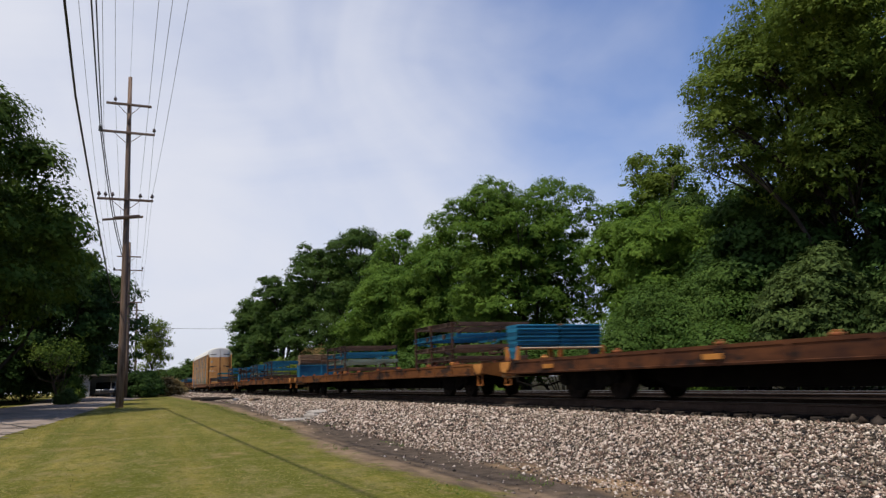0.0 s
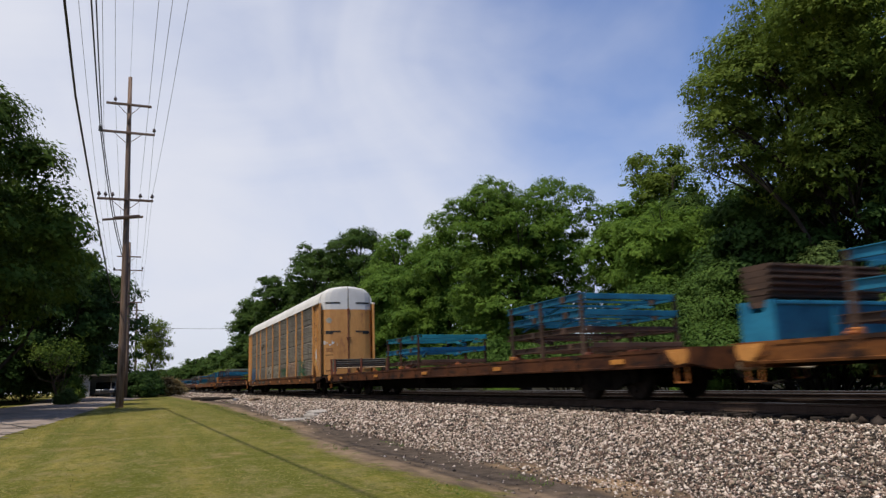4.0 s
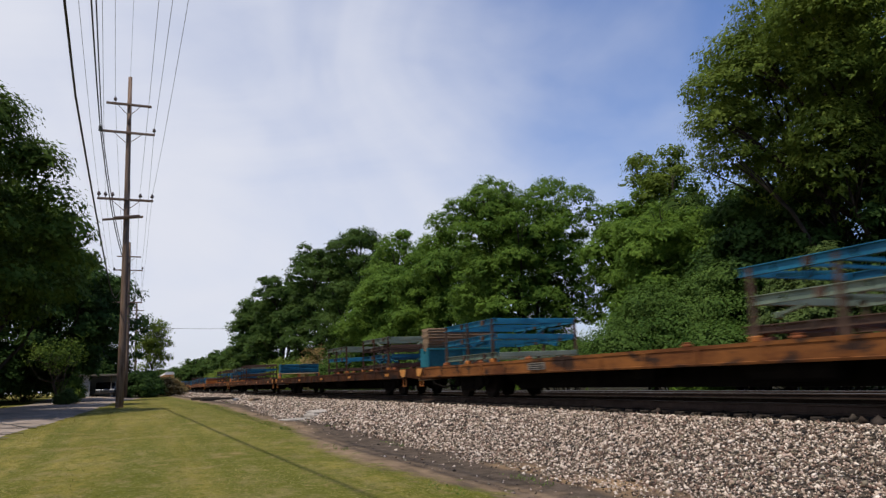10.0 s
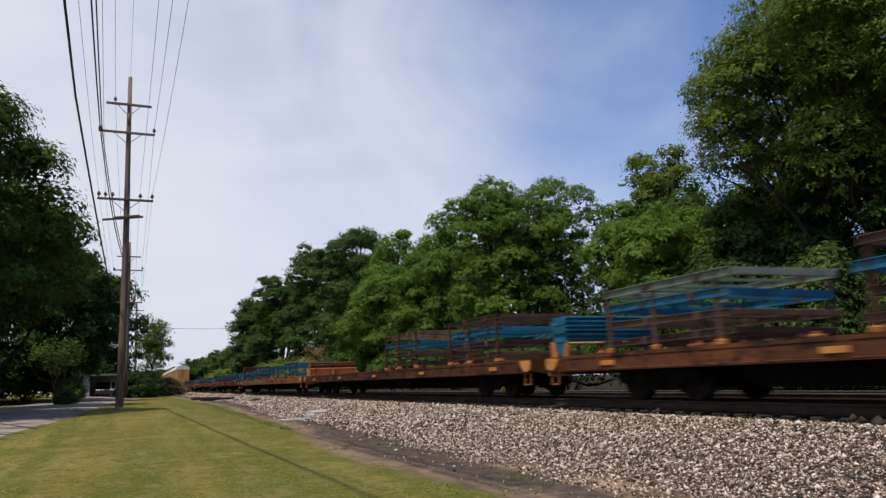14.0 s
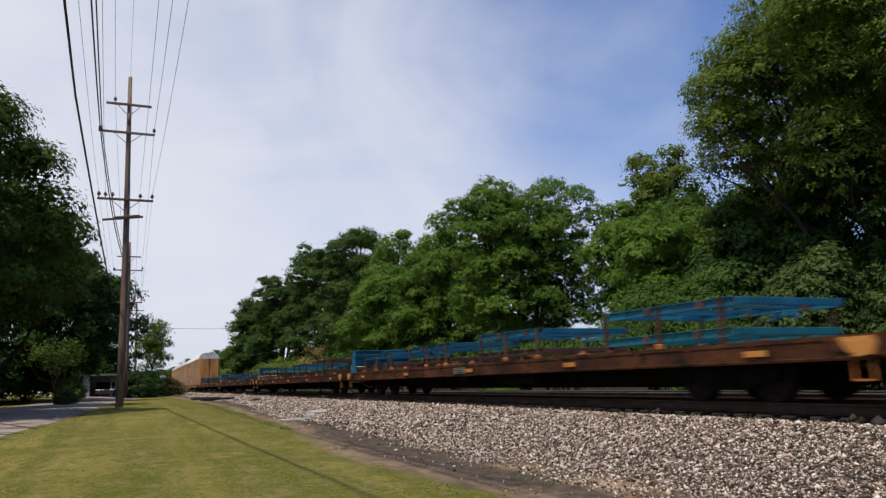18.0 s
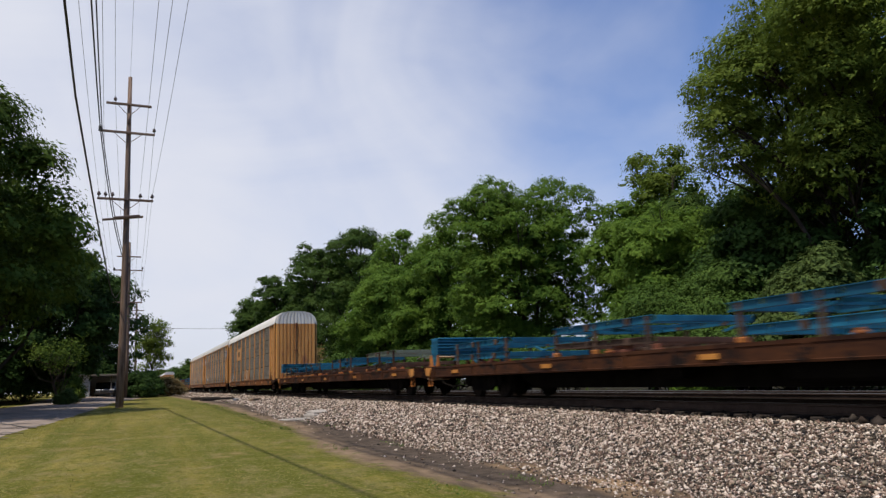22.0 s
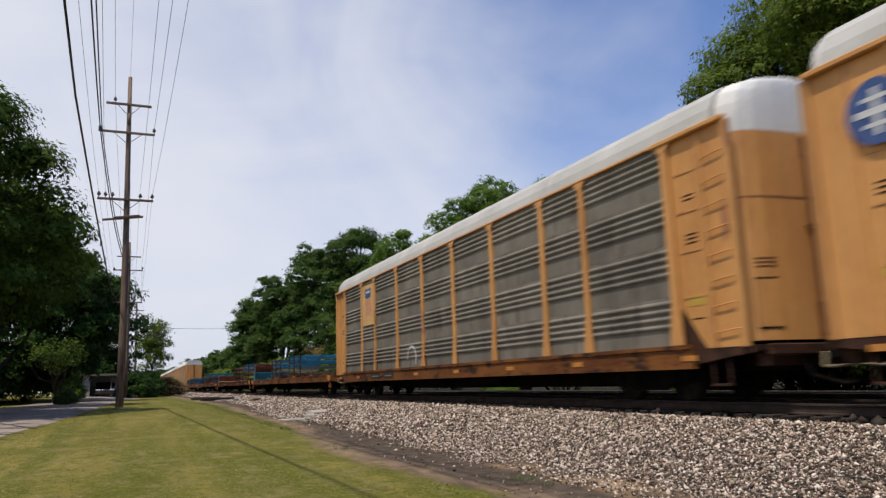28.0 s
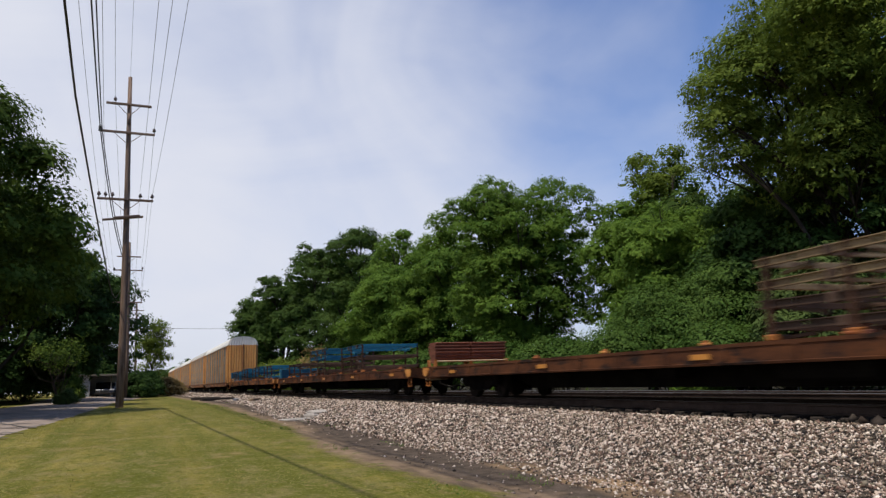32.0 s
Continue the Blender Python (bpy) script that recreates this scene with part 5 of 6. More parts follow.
def strokes(name, parent, y0, y1, z0, z1, material, seed, count=14, x=-1.6, wide=0.06):
    """Loose spray-paint strokes on the near side."""
    g = random.Random(seed)
    bm = bmesh.new()
    hy, hz = (y1 - y0) / 2, (z1 - z0) / 2
    for i in range(count):
        y, z = (y0 + y1) / 2 + hy * max(-0.8, min(0.8, g.gauss(0, 0.42))), (z0 + z1) / 2 + hz * max(-0.8, min(0.8, g.gauss(0, 0.42)))
        a, pts = g.uniform(0, 6.28), []
        for _ in range(7):
            if abs(y - (y0 + y1) / 2) > hy or abs(z - (z0 + z1) / 2) > hz:
                break
            pts.append((y, z))
            a += g.uniform(-0.9, 0.9)
            y, z = y + math.cos(a) * hy * 0.2, z + math.sin(a) * hz * 0.42
        if len(pts) < 3:
            continue
        w = wide * g.uniform(0.6, 1.4)
        rows = []
        for j, p in enumerate(pts):
            q, o = pts[min(j + 1, len(pts) - 1)], pts[max(j - 1, 0)]
            d = Vector((o[1] - q[1], q[0] - o[0])).normalized() * w * (1.0 if 0 < j < len(pts) - 1 else 0.6)
            rows.append([bm.verts.new((x - 0.0006 * i, p[0] + s * d.x, p[1] + s * d.y)) for s in (-1, 1)])
        for m, n in zip(rows, rows[1:]):
            bm.faces.new((m[0], m[1], n[1], n[0]))
    tagged(part(name, mesh_of(bm, name, material), parent), "sprayed graffiti strokes", kind="stuff")


def auto_rack(k, roof="roof_white", rows=4, slots=True, marks="", doors="ribbed"):
    y = rear_of(k) - CAR_L / 2
    words = "white" if roof == "roof_white" else "grey"
    c = thing("auto_carrier_car", "tall yellow and grey enclosed auto carrier with " + words + " roof", "train car", "enclosed auto carriers", (TRACK_X, y, 0))
    MOVERS.append((c, TRACK_X, y, 0.0))

    sill_me = shared("rack_side_sill", lambda bm: prism(bm, [(-1.58, 0.62), (-1.46, 0.62), (-1.48, 0.66), (-1.48, 0.98), (-1.49, 1.06), (-1.61, 1.06), (-1.61, 0.985), (-1.578, 0.97), (-1.578, 0.66)], -12.1, 12.1), "sill")
    for turn in (0, 180):
        part("side_sill", sill_me, c, turn=turn, label="rusty orange side sill")
        part("end_beam", shared("end_beam", lambda bm: box(bm, -1.3, 1.3, 13.54, 13.66, 0.80, 0.99, 0.02), "dark_rust"), c, turn=turn)
    part("floor_plate", shared("floor_plate", lambda bm: box(bm, -1.455, 1.455, -13.5, 13.5, 0.90, 0.98), "dark_rust"), c)

    def platform(bm):
        for s in (-1, 1):
            prism(bm, [(12.1, 0.70), (12.1, 0.97), (13.5, 0.97), (13.5, 0.86), (12.9, 0.80)], s * 1.46 - 0.05, s * 1.46 + 0.05, "x")
            tube(bm, [(s * 1.45, 12.45, 0.85), (s * 1.45, 12.45, 0.34), (s * 1.45, 12.85, 0.34), (s * 1.45, 12.85, 0.85)], 0.025, 5)
            box(bm, s * 1.45 - 0.06, s * 1.45 + 0.06, 12.45, 12.85, 0.31, 0.345)
        box(bm, -1.2, 1.2, 13.2, 13.5, 0.62, 0.86, 0.02)
    for turn in (0, 180):
        part("end_platform", shared("end_platform", platform, "dark_rust"), c, label="dark rusted end platform with steps", turn=turn)

    def belly(bm):
        prism(bm, [(-13.2, 0.92), (13.2, 0.92), (13.2, 0.55), (9.0, 0.52), (8.0, 0.28), (-8.0, 0.28), (-9.0, 0.52), (-13.2, 0.55)], -0.40, 0.40, "x")
    part("center_sill", shared("rack_sill", belly, "under"), c, label="black centre sill")
    under_gear(c, 0.90)
    for e in (-1, 1):
        coupler(c, e)
        lever(c, e)
        bogie(c, e * 10.1)

    # roof: rounded, cut off where the end doors rise in front of it
    reach = 13.50 if doors == "ribbed" else 13.05

    def roof_shape(bm):
        ys = [-reach] + [-12.0 + i * 2.0 for i in range(13)] + [reach]
        rings = [[bm.verts.new((x, yy, z)) for x, z in ROOF] for yy in ys]
        for a, b in zip(rings, rings[1:]):
            for i in range(len(ROOF) - 1):
                bm.faces.new((a[i], a[i + 1], b[i + 1], b[i]))
            bm.faces.new((a[0], b[0], b[-1], a[-1]))
        bm.faces.new(rings[0])
        bm.faces.new(rings[-1][::-1])
    top_skin = part("roof", shared(("rack_roof", doors), roof_shape, roof), c, label=words + " rounded roof")

    def seam_shape(bm):
        rows = [[bm.verts.new((x * k, e, z + lift)) for x, z in ROOF] for k, e, lift in ((1.0, -0.04, -0.004), (1.006, -0.025, 0.012), (1.006, 0.025, 0.012), (1.0, 0.04, -0.004))]
        for a, b in zip(rows, rows[1:]):
            for i in range(len(ROOF) - 1):
                bm.faces.new((a[i], a[i + 1], b[i + 1], b[i]))
    seam_me = shared("roof_seam", seam_shape, roof)
    for i in range(12):
        part("roof_seam", seam_me, top_skin, (0, -11.6 + i * 2.1, 0))
    rail_me = shared("top_rail", lambda bm: (box(bm, -1.60, -1.50, -11.6, 11.6, 4.965, 5.02, 0.012), box(bm, -1.63, -1.47, -13.35, -11.4, 4.93, 5.03, 0.02), box(bm, -1.63, -1.47, 11.4, 13.35, 4.93, 5.03, 0.02)), "yellow" if roof == "roof_grey" else roof)
    post_me = shared("side_post", lambda bm: (box(bm, -1.60, -1.50, -0.10, 0.10, 0.97, 4.96, 0.012), prism(bm, [(-0.10, 1.75), (0.10, 1.75), (0.21, 0.98), (-0.21, 0.98)], -1.604, -1.598, "x"), prism(bm, [(-0.10, 4.78), (0.10, 4.78), (0.24, 4.95), (-0.24, 4.95)], -1.604, -1.598, "x")), "yellow")
    for turn in (0, 180):
        part("top_rail", rail_me, c, turn=turn)
        for p in POSTS:
            part("side_post", post_me, c, (0, p, 0), turn=turn)

    # ribbed side panels, each bay in rows
    top, bottom = 4.96, 1.0
    h = (top - bottom) / rows
    gap = 0.05 if slots else 0.004
    # solid near-black sheet stands in for the shade between the panels
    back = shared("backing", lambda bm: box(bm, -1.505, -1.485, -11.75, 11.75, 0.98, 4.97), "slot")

    def panel(width, paint="galv"):
        def shape(bm):
            o, z, i = [], gap / 2, 0
            ribs = 7 if slots else 4
            flat0 = h * 0.28 if slots else h * 0.36
            o.append((-1.525, z))
            if slots:
                for q in range(3):
                    a = z + flat0 * (0.15 + q * 0.27)
                    o += [(-1.525, a), (-1.536, a + flat0 * 0.08), (-1.525, a + flat0 * 0.16)]
            o.append((-1.525, z + flat0))
            span = h - gap - flat0 - 0.04
            for i in range(ribs):
                a = z + flat0 + span * i / ribs
                w = span / ribs
                deep = 0.026 if slots else 0.040
                o += [(-1.526, a + w * 0.04), (-1.526 - deep * 0.5, a + w * 0.18), (-1.526 - deep, a + w * 0.36), (-1.526 - deep, a + w * 0.52), (-1.526 - deep * 0.5, a + w * 0.70), (-1.526, a + w * 0.84)]
            o.append((-1.525, h - gap / 2))
            o += [(-1.508, h - gap / 2), (-1.508, z)]
            prism(bm, o, -width / 2, width / 2)
        return shared(("side_panel", round(width, 2), rows, slots), shape, paint)
    for turn in (0, 180):
        bk = part("backing", back, c, turn=turn, label="near-black sheet for the shade in the panel gaps")
        for a, b in zip(POSTS, POSTS[1:]):
            for r in range(rows):
                part("side_panel", panel(b - a - 0.2), c, (0, (a + b) / 2, bottom + r * h), turn=turn)

    # large sprayed fills that follow the ribs, and dark data plates on the sill
    for bay_no, row, paint in {"panel": ((4, 0, "spray_rust"),), "sprayed": ((8, 0, "spray_blue"), (5, 0, "spray_cream"), (2, 0, "spray_pink"))}.get(marks, ()):
        a, b = POSTS[bay_no], POSTS[bay_no + 1]
        part("painted_patch", panel(b - a - 0.36, paint), c, (-0.004, (a + b) / 2, bottom + row * h), "sprayed paint over the ribs")
    dark = shared("sill_plate", lambda bm: box(bm, -1.592, -1.581, -0.62, 0.62, 0.70, 0.92, 0.004), "black_paint")
    letters = shared("sill_lettering", lambda bm: box(bm, -1.596, -1.593, -0.44, 0.44, 0.79, 0.83), "plate")
    for yy in (7.0, 5.3):
        p = part("sill_plate", dark, c, (0, yy, 0), "black plate with a pale lettering bar")
        part("lettering_bar", letters, p)
    glint = shared("sill_reflector", lambda bm: box(bm, -1.590, -1.581, -0.2, 0.2, 0.76, 0.86, 0.003), "reflector")
    for yy in (-12.0, -8.3, -5.0, -1.4, 2.2, 9.6, 12.6):
        part("reflector", glint, c, (0, yy, 0), "yellow reflector strip")

    tag_a = shared("warning_label", lambda bm: box(bm, -1.524, -1.519, -0.2, 0.2, 0, 0.2), "label_yellow")
    tag_b = shared("stencil_bar", lambda bm: box(bm, -1.523, -1.519, -0.15, 0.15, 0, 0.03), "dark_rust")
    for yy in (12.28, -12.28):
        part("warning_label", tag_a, c, (0, yy, 1.75), "yellow warning label")
        for z in (2.9, 2.98, 3.06, 3.72, 3.8, 1.5):
            part("stencil_bar", tag_b, c, (0, yy, z))
    # closed end bays with ladders
    for side in (-1, 1):
        plate = shared(("end_bay", side), lambda bm: prism(bm, [(11.86, 1.75), (12.42, 0.97), (13.40, 0.97), (13.40, 4.94), (11.86, 4.94)], side * 1.50 - 0.018, side * 1.50 + 0.018, "x"), "yellow")
        low = shared(("bay_back", side), lambda bm: box(bm, side * 1.46 - 0.015, side * 1.46 + 0.015, 11.75, 13.2, 0.9, 1.9), "dark_rust")
        stile = shared(("corner_post", side), lambda bm: box(bm, side * 1.53 - 0.05, side * 1.53 + 0.05, 13.27, 13.43, 0.95, 4.93, 0.015), "yellow")
        thin = shared(("ladder_post", side), lambda bm: box(bm, side * 1.535 - 0.02, side * 1.535 + 0.02, 12.62, 12.69, 0.99, 4.92, 0.008), "yellow")
        rib = shared(("stiffener", side), lambda bm: box(bm, side * 1.522 - 0.01, side * 1.522 + 0.01, 11.95, 12.5, 0, 0.035), "yellow")
        rung = shared(("rung", side), lambda bm: tube(bm, [(side * 1.53, 12.69, 0), (side * 1.57, 12.72, 0.01), (side * 1.57, 13.20, 0.05), (side * 1.53, 13.28, 0.05)], 0.013, 5), "yellow")
        for turn in (0, 180):
            e = part("end_bay", plate, c, label="yellow end bay", turn=turn)
            part("bay_back", low, e, label="rusted plate behind the cut corner")
            part("corner_post", stile, e)
            part("ladder_post", thin, e)
            for z in (1.9, 2.75, 3.5, 4.25):
                part("stiffener", rib, e, (0, 0, z))
            for i in range(8 if side > 0 else 0):        # a ladder at one corner of each end
                part("rung", rung, e, (0, 0, 1.22 + i * 0.45))
    ledge = shared("panel_ledge", lambda bm: box(bm, -1.585, -1.50, -11.6, 11.6, 0.975, 1.012, 0.006), "yellow")
    for turn in (0, 180):
        part("panel_ledge", ledge, c, label="yellow ledge under the panels", turn=turn)
    if slots and doors != "ribbed":
        # raised near-black plates imitate shaded openings, nothing is cut out
        hole = shared("bay_hole", lambda bm: [box(bm, q - 0.004, q + 0.004, a, b, z, z + h) for q in (-1.522, 1.522) for a, b, z, h in [(11.92, 11.97, 1.9 + i * 0.22, 0.12) for i in range(13)] + [(12.15, 12.42, 4.62, 0.28)]], "slot")
        for turn in (0, 180):
            part("bay_hole", hole, c, label="near-black plates for the shade of openings in the bay", turn=turn)
    # solid near-black strips imitate the shaded gap next to the doors
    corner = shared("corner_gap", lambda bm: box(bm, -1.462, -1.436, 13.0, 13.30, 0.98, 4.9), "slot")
    corner_two = shared("front_gap_shade", lambda bm: box(bm, -1.462, -1.436, -13.30, -13.0, 0.98, 4.9), "slot")
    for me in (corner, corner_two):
        part("corner_gap", me, c, label="near-black strip for the shade beside the end door")

    # end doors: two leaves up to the roof, white above
    rise = 0.05 if slots else 0.0
    split = 4.98 if doors == "ribbed" else (4.60 if slots else 4.74)

    def on_door(bm, x0, x1, z0, z1, lift=0.01):
        """A thin plate bent to the curve of the doors."""
        n = max(2, int((x1 - x0) / 0.09))
        xs = [x0 + (x1 - x0) * i / n for i in range(n + 1)]
        ys = [float(np.interp(-abs(x), [p[0] for p in DOOR], [p[1] for p in DOOR])) for x in xs]
        prism(bm, [(x, yy + lift) for x, yy in zip(xs, ys)] + [(x, yy - 0.03) for x, yy in list(zip(xs, ys))[::-1]], z0, z1, "z")

    def leaf_outline(k=1.0, inset=0.0):
        return [(x * k, yy - inset) for x, yy in DOOR] + [(-0.035 * k, 13.44 - inset), (-1.30 * k, 13.0)]

    def ribbed_outline(w, base):
        o, n = [(-w, base)], 11
        for i in range(n):
            x = -w + 2 * w * (i + 0.08) / n
            q = 2 * w / n
            o += [(x, 13.50), (x + q * 0.12, 13.58), (x + q * 0.66, 13.58), (x + q * 0.78, 13.50)]
        return o + [(w, base)]

    def door(bm):
        if doors == "ribbed":
            prism(bm, ribbed_outline(1.44, 13.40), 1.05, split, "z")
        else:
            o = leaf_outline()
            prism(bm, o, 1.05, split, "z")
            prism(bm, [(-x, yy) for x, yy in o], 1.05, split, "z")
            for s in (-1, 1):
                prism(bm, [(s * 1.26, 13.425), (s * 0.86, 13.545), (s * 0.86, 13.56), (s * 1.26, 13.44)], 1.28, 2.08, "z")

    def door_top(bm):
        levels = [(split + 0.003, 1.0)] + [(z + rise, min(1.0, x / 1.44)) for z, x in ((5.02, 1.44), (5.26, 1.42), (5.50, 1.34), (5.68, 1.16), (5.77, 0.9), (5.83, 0.5), (5.85, 0.1))]
        for s in ((1,) if doors == "ribbed" else (-1, 1)):
            rings = []
            for z, k in levels:
                o = ribbed_outline(1.44 * k, 13.40) if doors == "ribbed" else leaf_outline(k, (1 - k) ** 2 * 0.16)
                rings.append([bm.verts.new((x * s, yy, z)) for x, yy in o])
            n = len(rings[0])
            for a, b in zip(rings, rings[1:]):
                for i in range(n):
                    bm.faces.new((a[i], a[(i + 1) % n], b[(i + 1) % n], b[i]))
    me = shared(("end_door", doors, split), door, "yellow")
    cap = shared(("door_top", doors, split), door_top, "roof_white")
    bars = shared(("door_bar", doors), lambda bm: (tube(bm, [(0.02, 13.63, 1.05), (0.02, 13.63, split)], 0.026, 6), box(bm, -0.05, 0.08, 13.60, 13.66, 1.1, 1.7, 0.01), box(bm, -0.06, 0.06, 13.60, 13.66, split - 0.3, split + 0.06, 0.01), box(bm, -0.14, 0.14, 13.61, 13.66, 3.0, 3.05)), "rust")
    for turn in (0, 180):
        e = part("end_door", me, c, label="yellow end doors", turn=turn)
        part("door_top", cap, e, label="white painted door top")
        part("lock_bar", bars, e, label="rusty lock bar")
        if doors != "ribbed":
            if slots:
                # bent near-black plates carry the shade of the slots
                for a, b, z, h in ((0.42, 1.28, 3.34, 0.08), (-1.28, -0.42, 3.34, 0.08), (0.85, 1.28, 3.24, 0.099), (-1.28, -0.85, 3.24, 0.099), (0.45, 1.30, 4.92, 0.09), (-1.30, -0.45, 4.92, 0.09)):
                    part("door_slot", shared(("door_slot", a, z), lambda bm: on_door(bm, a, b, z, z + h), "slot"), e, label="near-black plate for the shade of a door slot")
                disc = shared("door_disc", lambda bm: [on_door(bm, 1.06 - w, 1.06 + w, 3.85 + i * 0.05, 3.9 + i * 0.05) for i, w in enumerate((0.08, 0.13, 0.15, 0.15, 0.12, 0.07))], "spray_cream")
                part("door_disc", disc, e, label="faded white disc")
                tag = shared("door_tag", lambda bm: [on_door(bm, 0.62 + 0.09 * i, 0.66 + 0.09 * i + 0.04 * (i % 3), 2.62 + 0.05 * ((i * 3) % 4), 2.70 + 0.06 * ((i * 5) % 4)) for i in range(8)], "spray_white")
                part("door_tag", tag, e, label="white sprayed scribble")
            hatch = shared("door_hatch", lambda bm: [on_door(bm, a, b, z, z + h) for a, b, z, h in ((0.86, 1.26, 2.08, 0.04), (0.86, 1.26, 1.24, 0.03), (0.86, 0.875, 1.27, 0.81), (1.245, 1.26, 1.27, 0.81))], "dark_rust")
            part("door_hatch", hatch, e, label="dark edges of a small hatch")
            lines = shared("door_lettering", lambda bm: [on_door(bm, 0.86, 1.22, 2.30 + i * 0.07, 2.32 + i * 0.07) for i in range(3)], "rust")
            part("lettering_bar", lines, e)
            seam = shared("door_seam", lambda bm: on_door(bm, -1.36, 1.36, 3.52, 3.545, 0.006), "rust")
            if not slots:
                part("door_seam", seam, e)
    sign = shared("sign_plate", lambda bm: box(bm, -1.575, -1.567, -1.28, 1.28, 0, 1.1, 0.004), "yellow")
    bar = shared("sign_bar", lambda bm: box(bm, -1.582, -1.576, -0.13, 0.13, 0, 0.46), "black_paint")
    if marks == "panel":
        s = part("sign_plate", sign, c, (0, 5.6, 3.0), "yellow plate with dark emblem bars")
        for yy in (-0.32, 0.05, 0.34):
            part("emblem_bar", bar, s, (0, yy, 0.34))
        strokes("graffiti", c, -1.3, 1.3, 1.10, 2.15, "spray_white", 6, 9, x=-1.612, wide=0.02)
        strokes("graffiti", c, 8.9, 11.2, 1.1, 1.7, "spray_white", 7, 9, x=-1.57, wide=0.022)
        strokes("graffiti", c, 4.4, 6.8, 1.1, 1.7, "spray_rust", 8, 9, x=-1.57, wide=0.022)
    elif marks == "round":
        disc = shared("emblem", lambda bm: tube(bm, [(-1.60, 0, 0), (-1.585, 0, 0)], 0.48, 24), "logo_blue")
        ring = shared("emblem_cross", lambda bm: (box(bm, -1.606, -1.600, -0.34, 0.34, -0.05, 0.05), box(bm, -1.606, -1.600, -0.05, 0.05, -0.34, 0.34), box(bm, -1.606, -1.600, -0.22, 0.22, 0.16, 0.22), box(bm, -1.606, -1.600, -0.22, 0.22, -0.22, -0.16)), "spray_white")
        for yy in (12.2, -12.2):
            e = part("emblem", disc, c, (0, yy, 4.05), "round navy emblem")
            part("emblem_cross", ring, e)
        strokes("graffiti", c, 7.6, 9.4, 1.3, 1.9, "spray_white", 9, 16, wide=0.03)
    elif marks == "shield":
        s = part("sign_plate", shared("tall_plate", lambda bm: box(bm, -1.580, -1.570, -0.85, 0.85, 0, 1.78, 0.004), "sign_tan"), c, (0, 7.9, 3.0), "yellow plate with a striped shield")
        part("shield_top", shared("shield_top", lambda bm: prism(bm, [(-0.36, 0), (0.36, 0), (0.44, 0.34), (0.30, 0.42), (0, 0.36), (-0.30, 0.42), (-0.44, 0.34)], -1.589, -1.581, "x"), "logo_blue"), s, (0, 0, 1.2), "navy shield top")
        for i in range(5):
            part("shield_stripe", shared("shield_stripe", lambda bm: box(bm, -1.587, -1.581, -0.045, 0.045, 0, 0.72), "logo_red"), s, (0, -0.32 + i * 0.16, 0.42), "faded red stripe")
        part("shield_bar", shared("shield_bar", lambda bm: box(bm, -1.595, -1.590, -0.3, 0.3, 0, 0.09), "spray_white"), s, (0, 0, 1.40))
        ringg = shared("chalk_ring", lambda bm: [prism(bm, [(math.cos(a) * 0.5, math.sin(a) * 0.5), (math.cos(a + .4) * 0.5, math.sin(a + .4) * 0.5), (math.cos(a + .4) * 0.42, math.sin(a + .4) * 0.42), (math.cos(a) * 0.42, math.sin(a) * 0.42)], -1.578, -1.572, "x") for a in [i * 0.4 for i in range(9)]], "spray_white")
        part("chalk_ring", ringg, c, (0, 2.6, 1.35))
    elif marks == "sprayed":
        strokes("graffiti", c, -10.4, -7.9, 0.85, 2.0, "spray_green", 11, 34, x=-1.607, wide=0.035)
        for i, (y0, z0) in enumerate(((-11.1, 2.1), (-10.4, 2.3), (-9.7, 2.0), (-8.6, 2.05), (-7.9, 2.15), (-6.7, 2.0), (-5.9, 2.1), (-5.1, 2.0))):
            strokes("graffiti", c, y0, y0 + 0.65, z0, z0 + 0.45, "spray_cream", 60 + i, 5, x=-1.572, wide=0.018)
        strokes("graffiti", c, -3.9, -1.8, 1.10, 1.75, "spray_green", 13, 16, x=-1.575, wide=0.035)
        strokes("graffiti", c, -12.9, -12.6, 1.3, 1.9, "spray_white", 28, 6, x=-1.522, wide=0.02)
        strokes("graffiti", c, -6.8, -4.3, 1.05, 1.75, "spray_pink", 33, 26, x=-1.572, wide=0.03)
        strokes("graffiti", c, -1.2, 1.2, 1.05, 1.9, "spray_cream", 14, 24, x=-1.575, wide=0.03)
        strokes("graffiti", c, 1.6, 4.0, 1.10, 2.1, "dark_rust", 15, 12, x=-1.575, wide=0.03)
        strokes("graffiti", c, 1.5, 4.1, 1.05, 2.0, "spray_cream", 25, 30, x=-1.578, wide=0.032)
        strokes("graffiti", c, 4.5, 6.7, 2.2, 2.7, "spray_cream", 26, 7, x=-1.572, wide=0.014)
        strokes("graffiti", c, 5.0, 6.6, 3.2, 3.8, "black_paint", 27, 12, x=-1.572, wide=0.035)
        strokes("graffiti", c, -3.9, -2.6, 2.1, 2.5, "spray_cream", 18, 6, x=-1.57, wide=0.014)
        strokes("graffiti", c, 8.95, 11.3, 0.72, 2.2, "spray_blue", 16, 22, x=-1.60, wide=0.06)
        strokes("graffiti", c, 9.1, 11.1, 0.9, 1.9, "logo_blue", 19, 15, x=-1.612, wide=0.03)
        strokes("graffiti", c, -12.55, -12.15, 1.75, 2.6, "spray_white", 17, 9, x=-1.522, wide=0.04)
    return c


auto_rack(4, "roof_white", 4, True, "sprayed", "curved")
auto_rack(15, "roof_white", 4, True, "panel", "ribbed")
auto_rack(16, "roof_grey", 4, False, "round", "curved")
auto_rack(17, "roof_grey", 4, False, "shield", "curved")
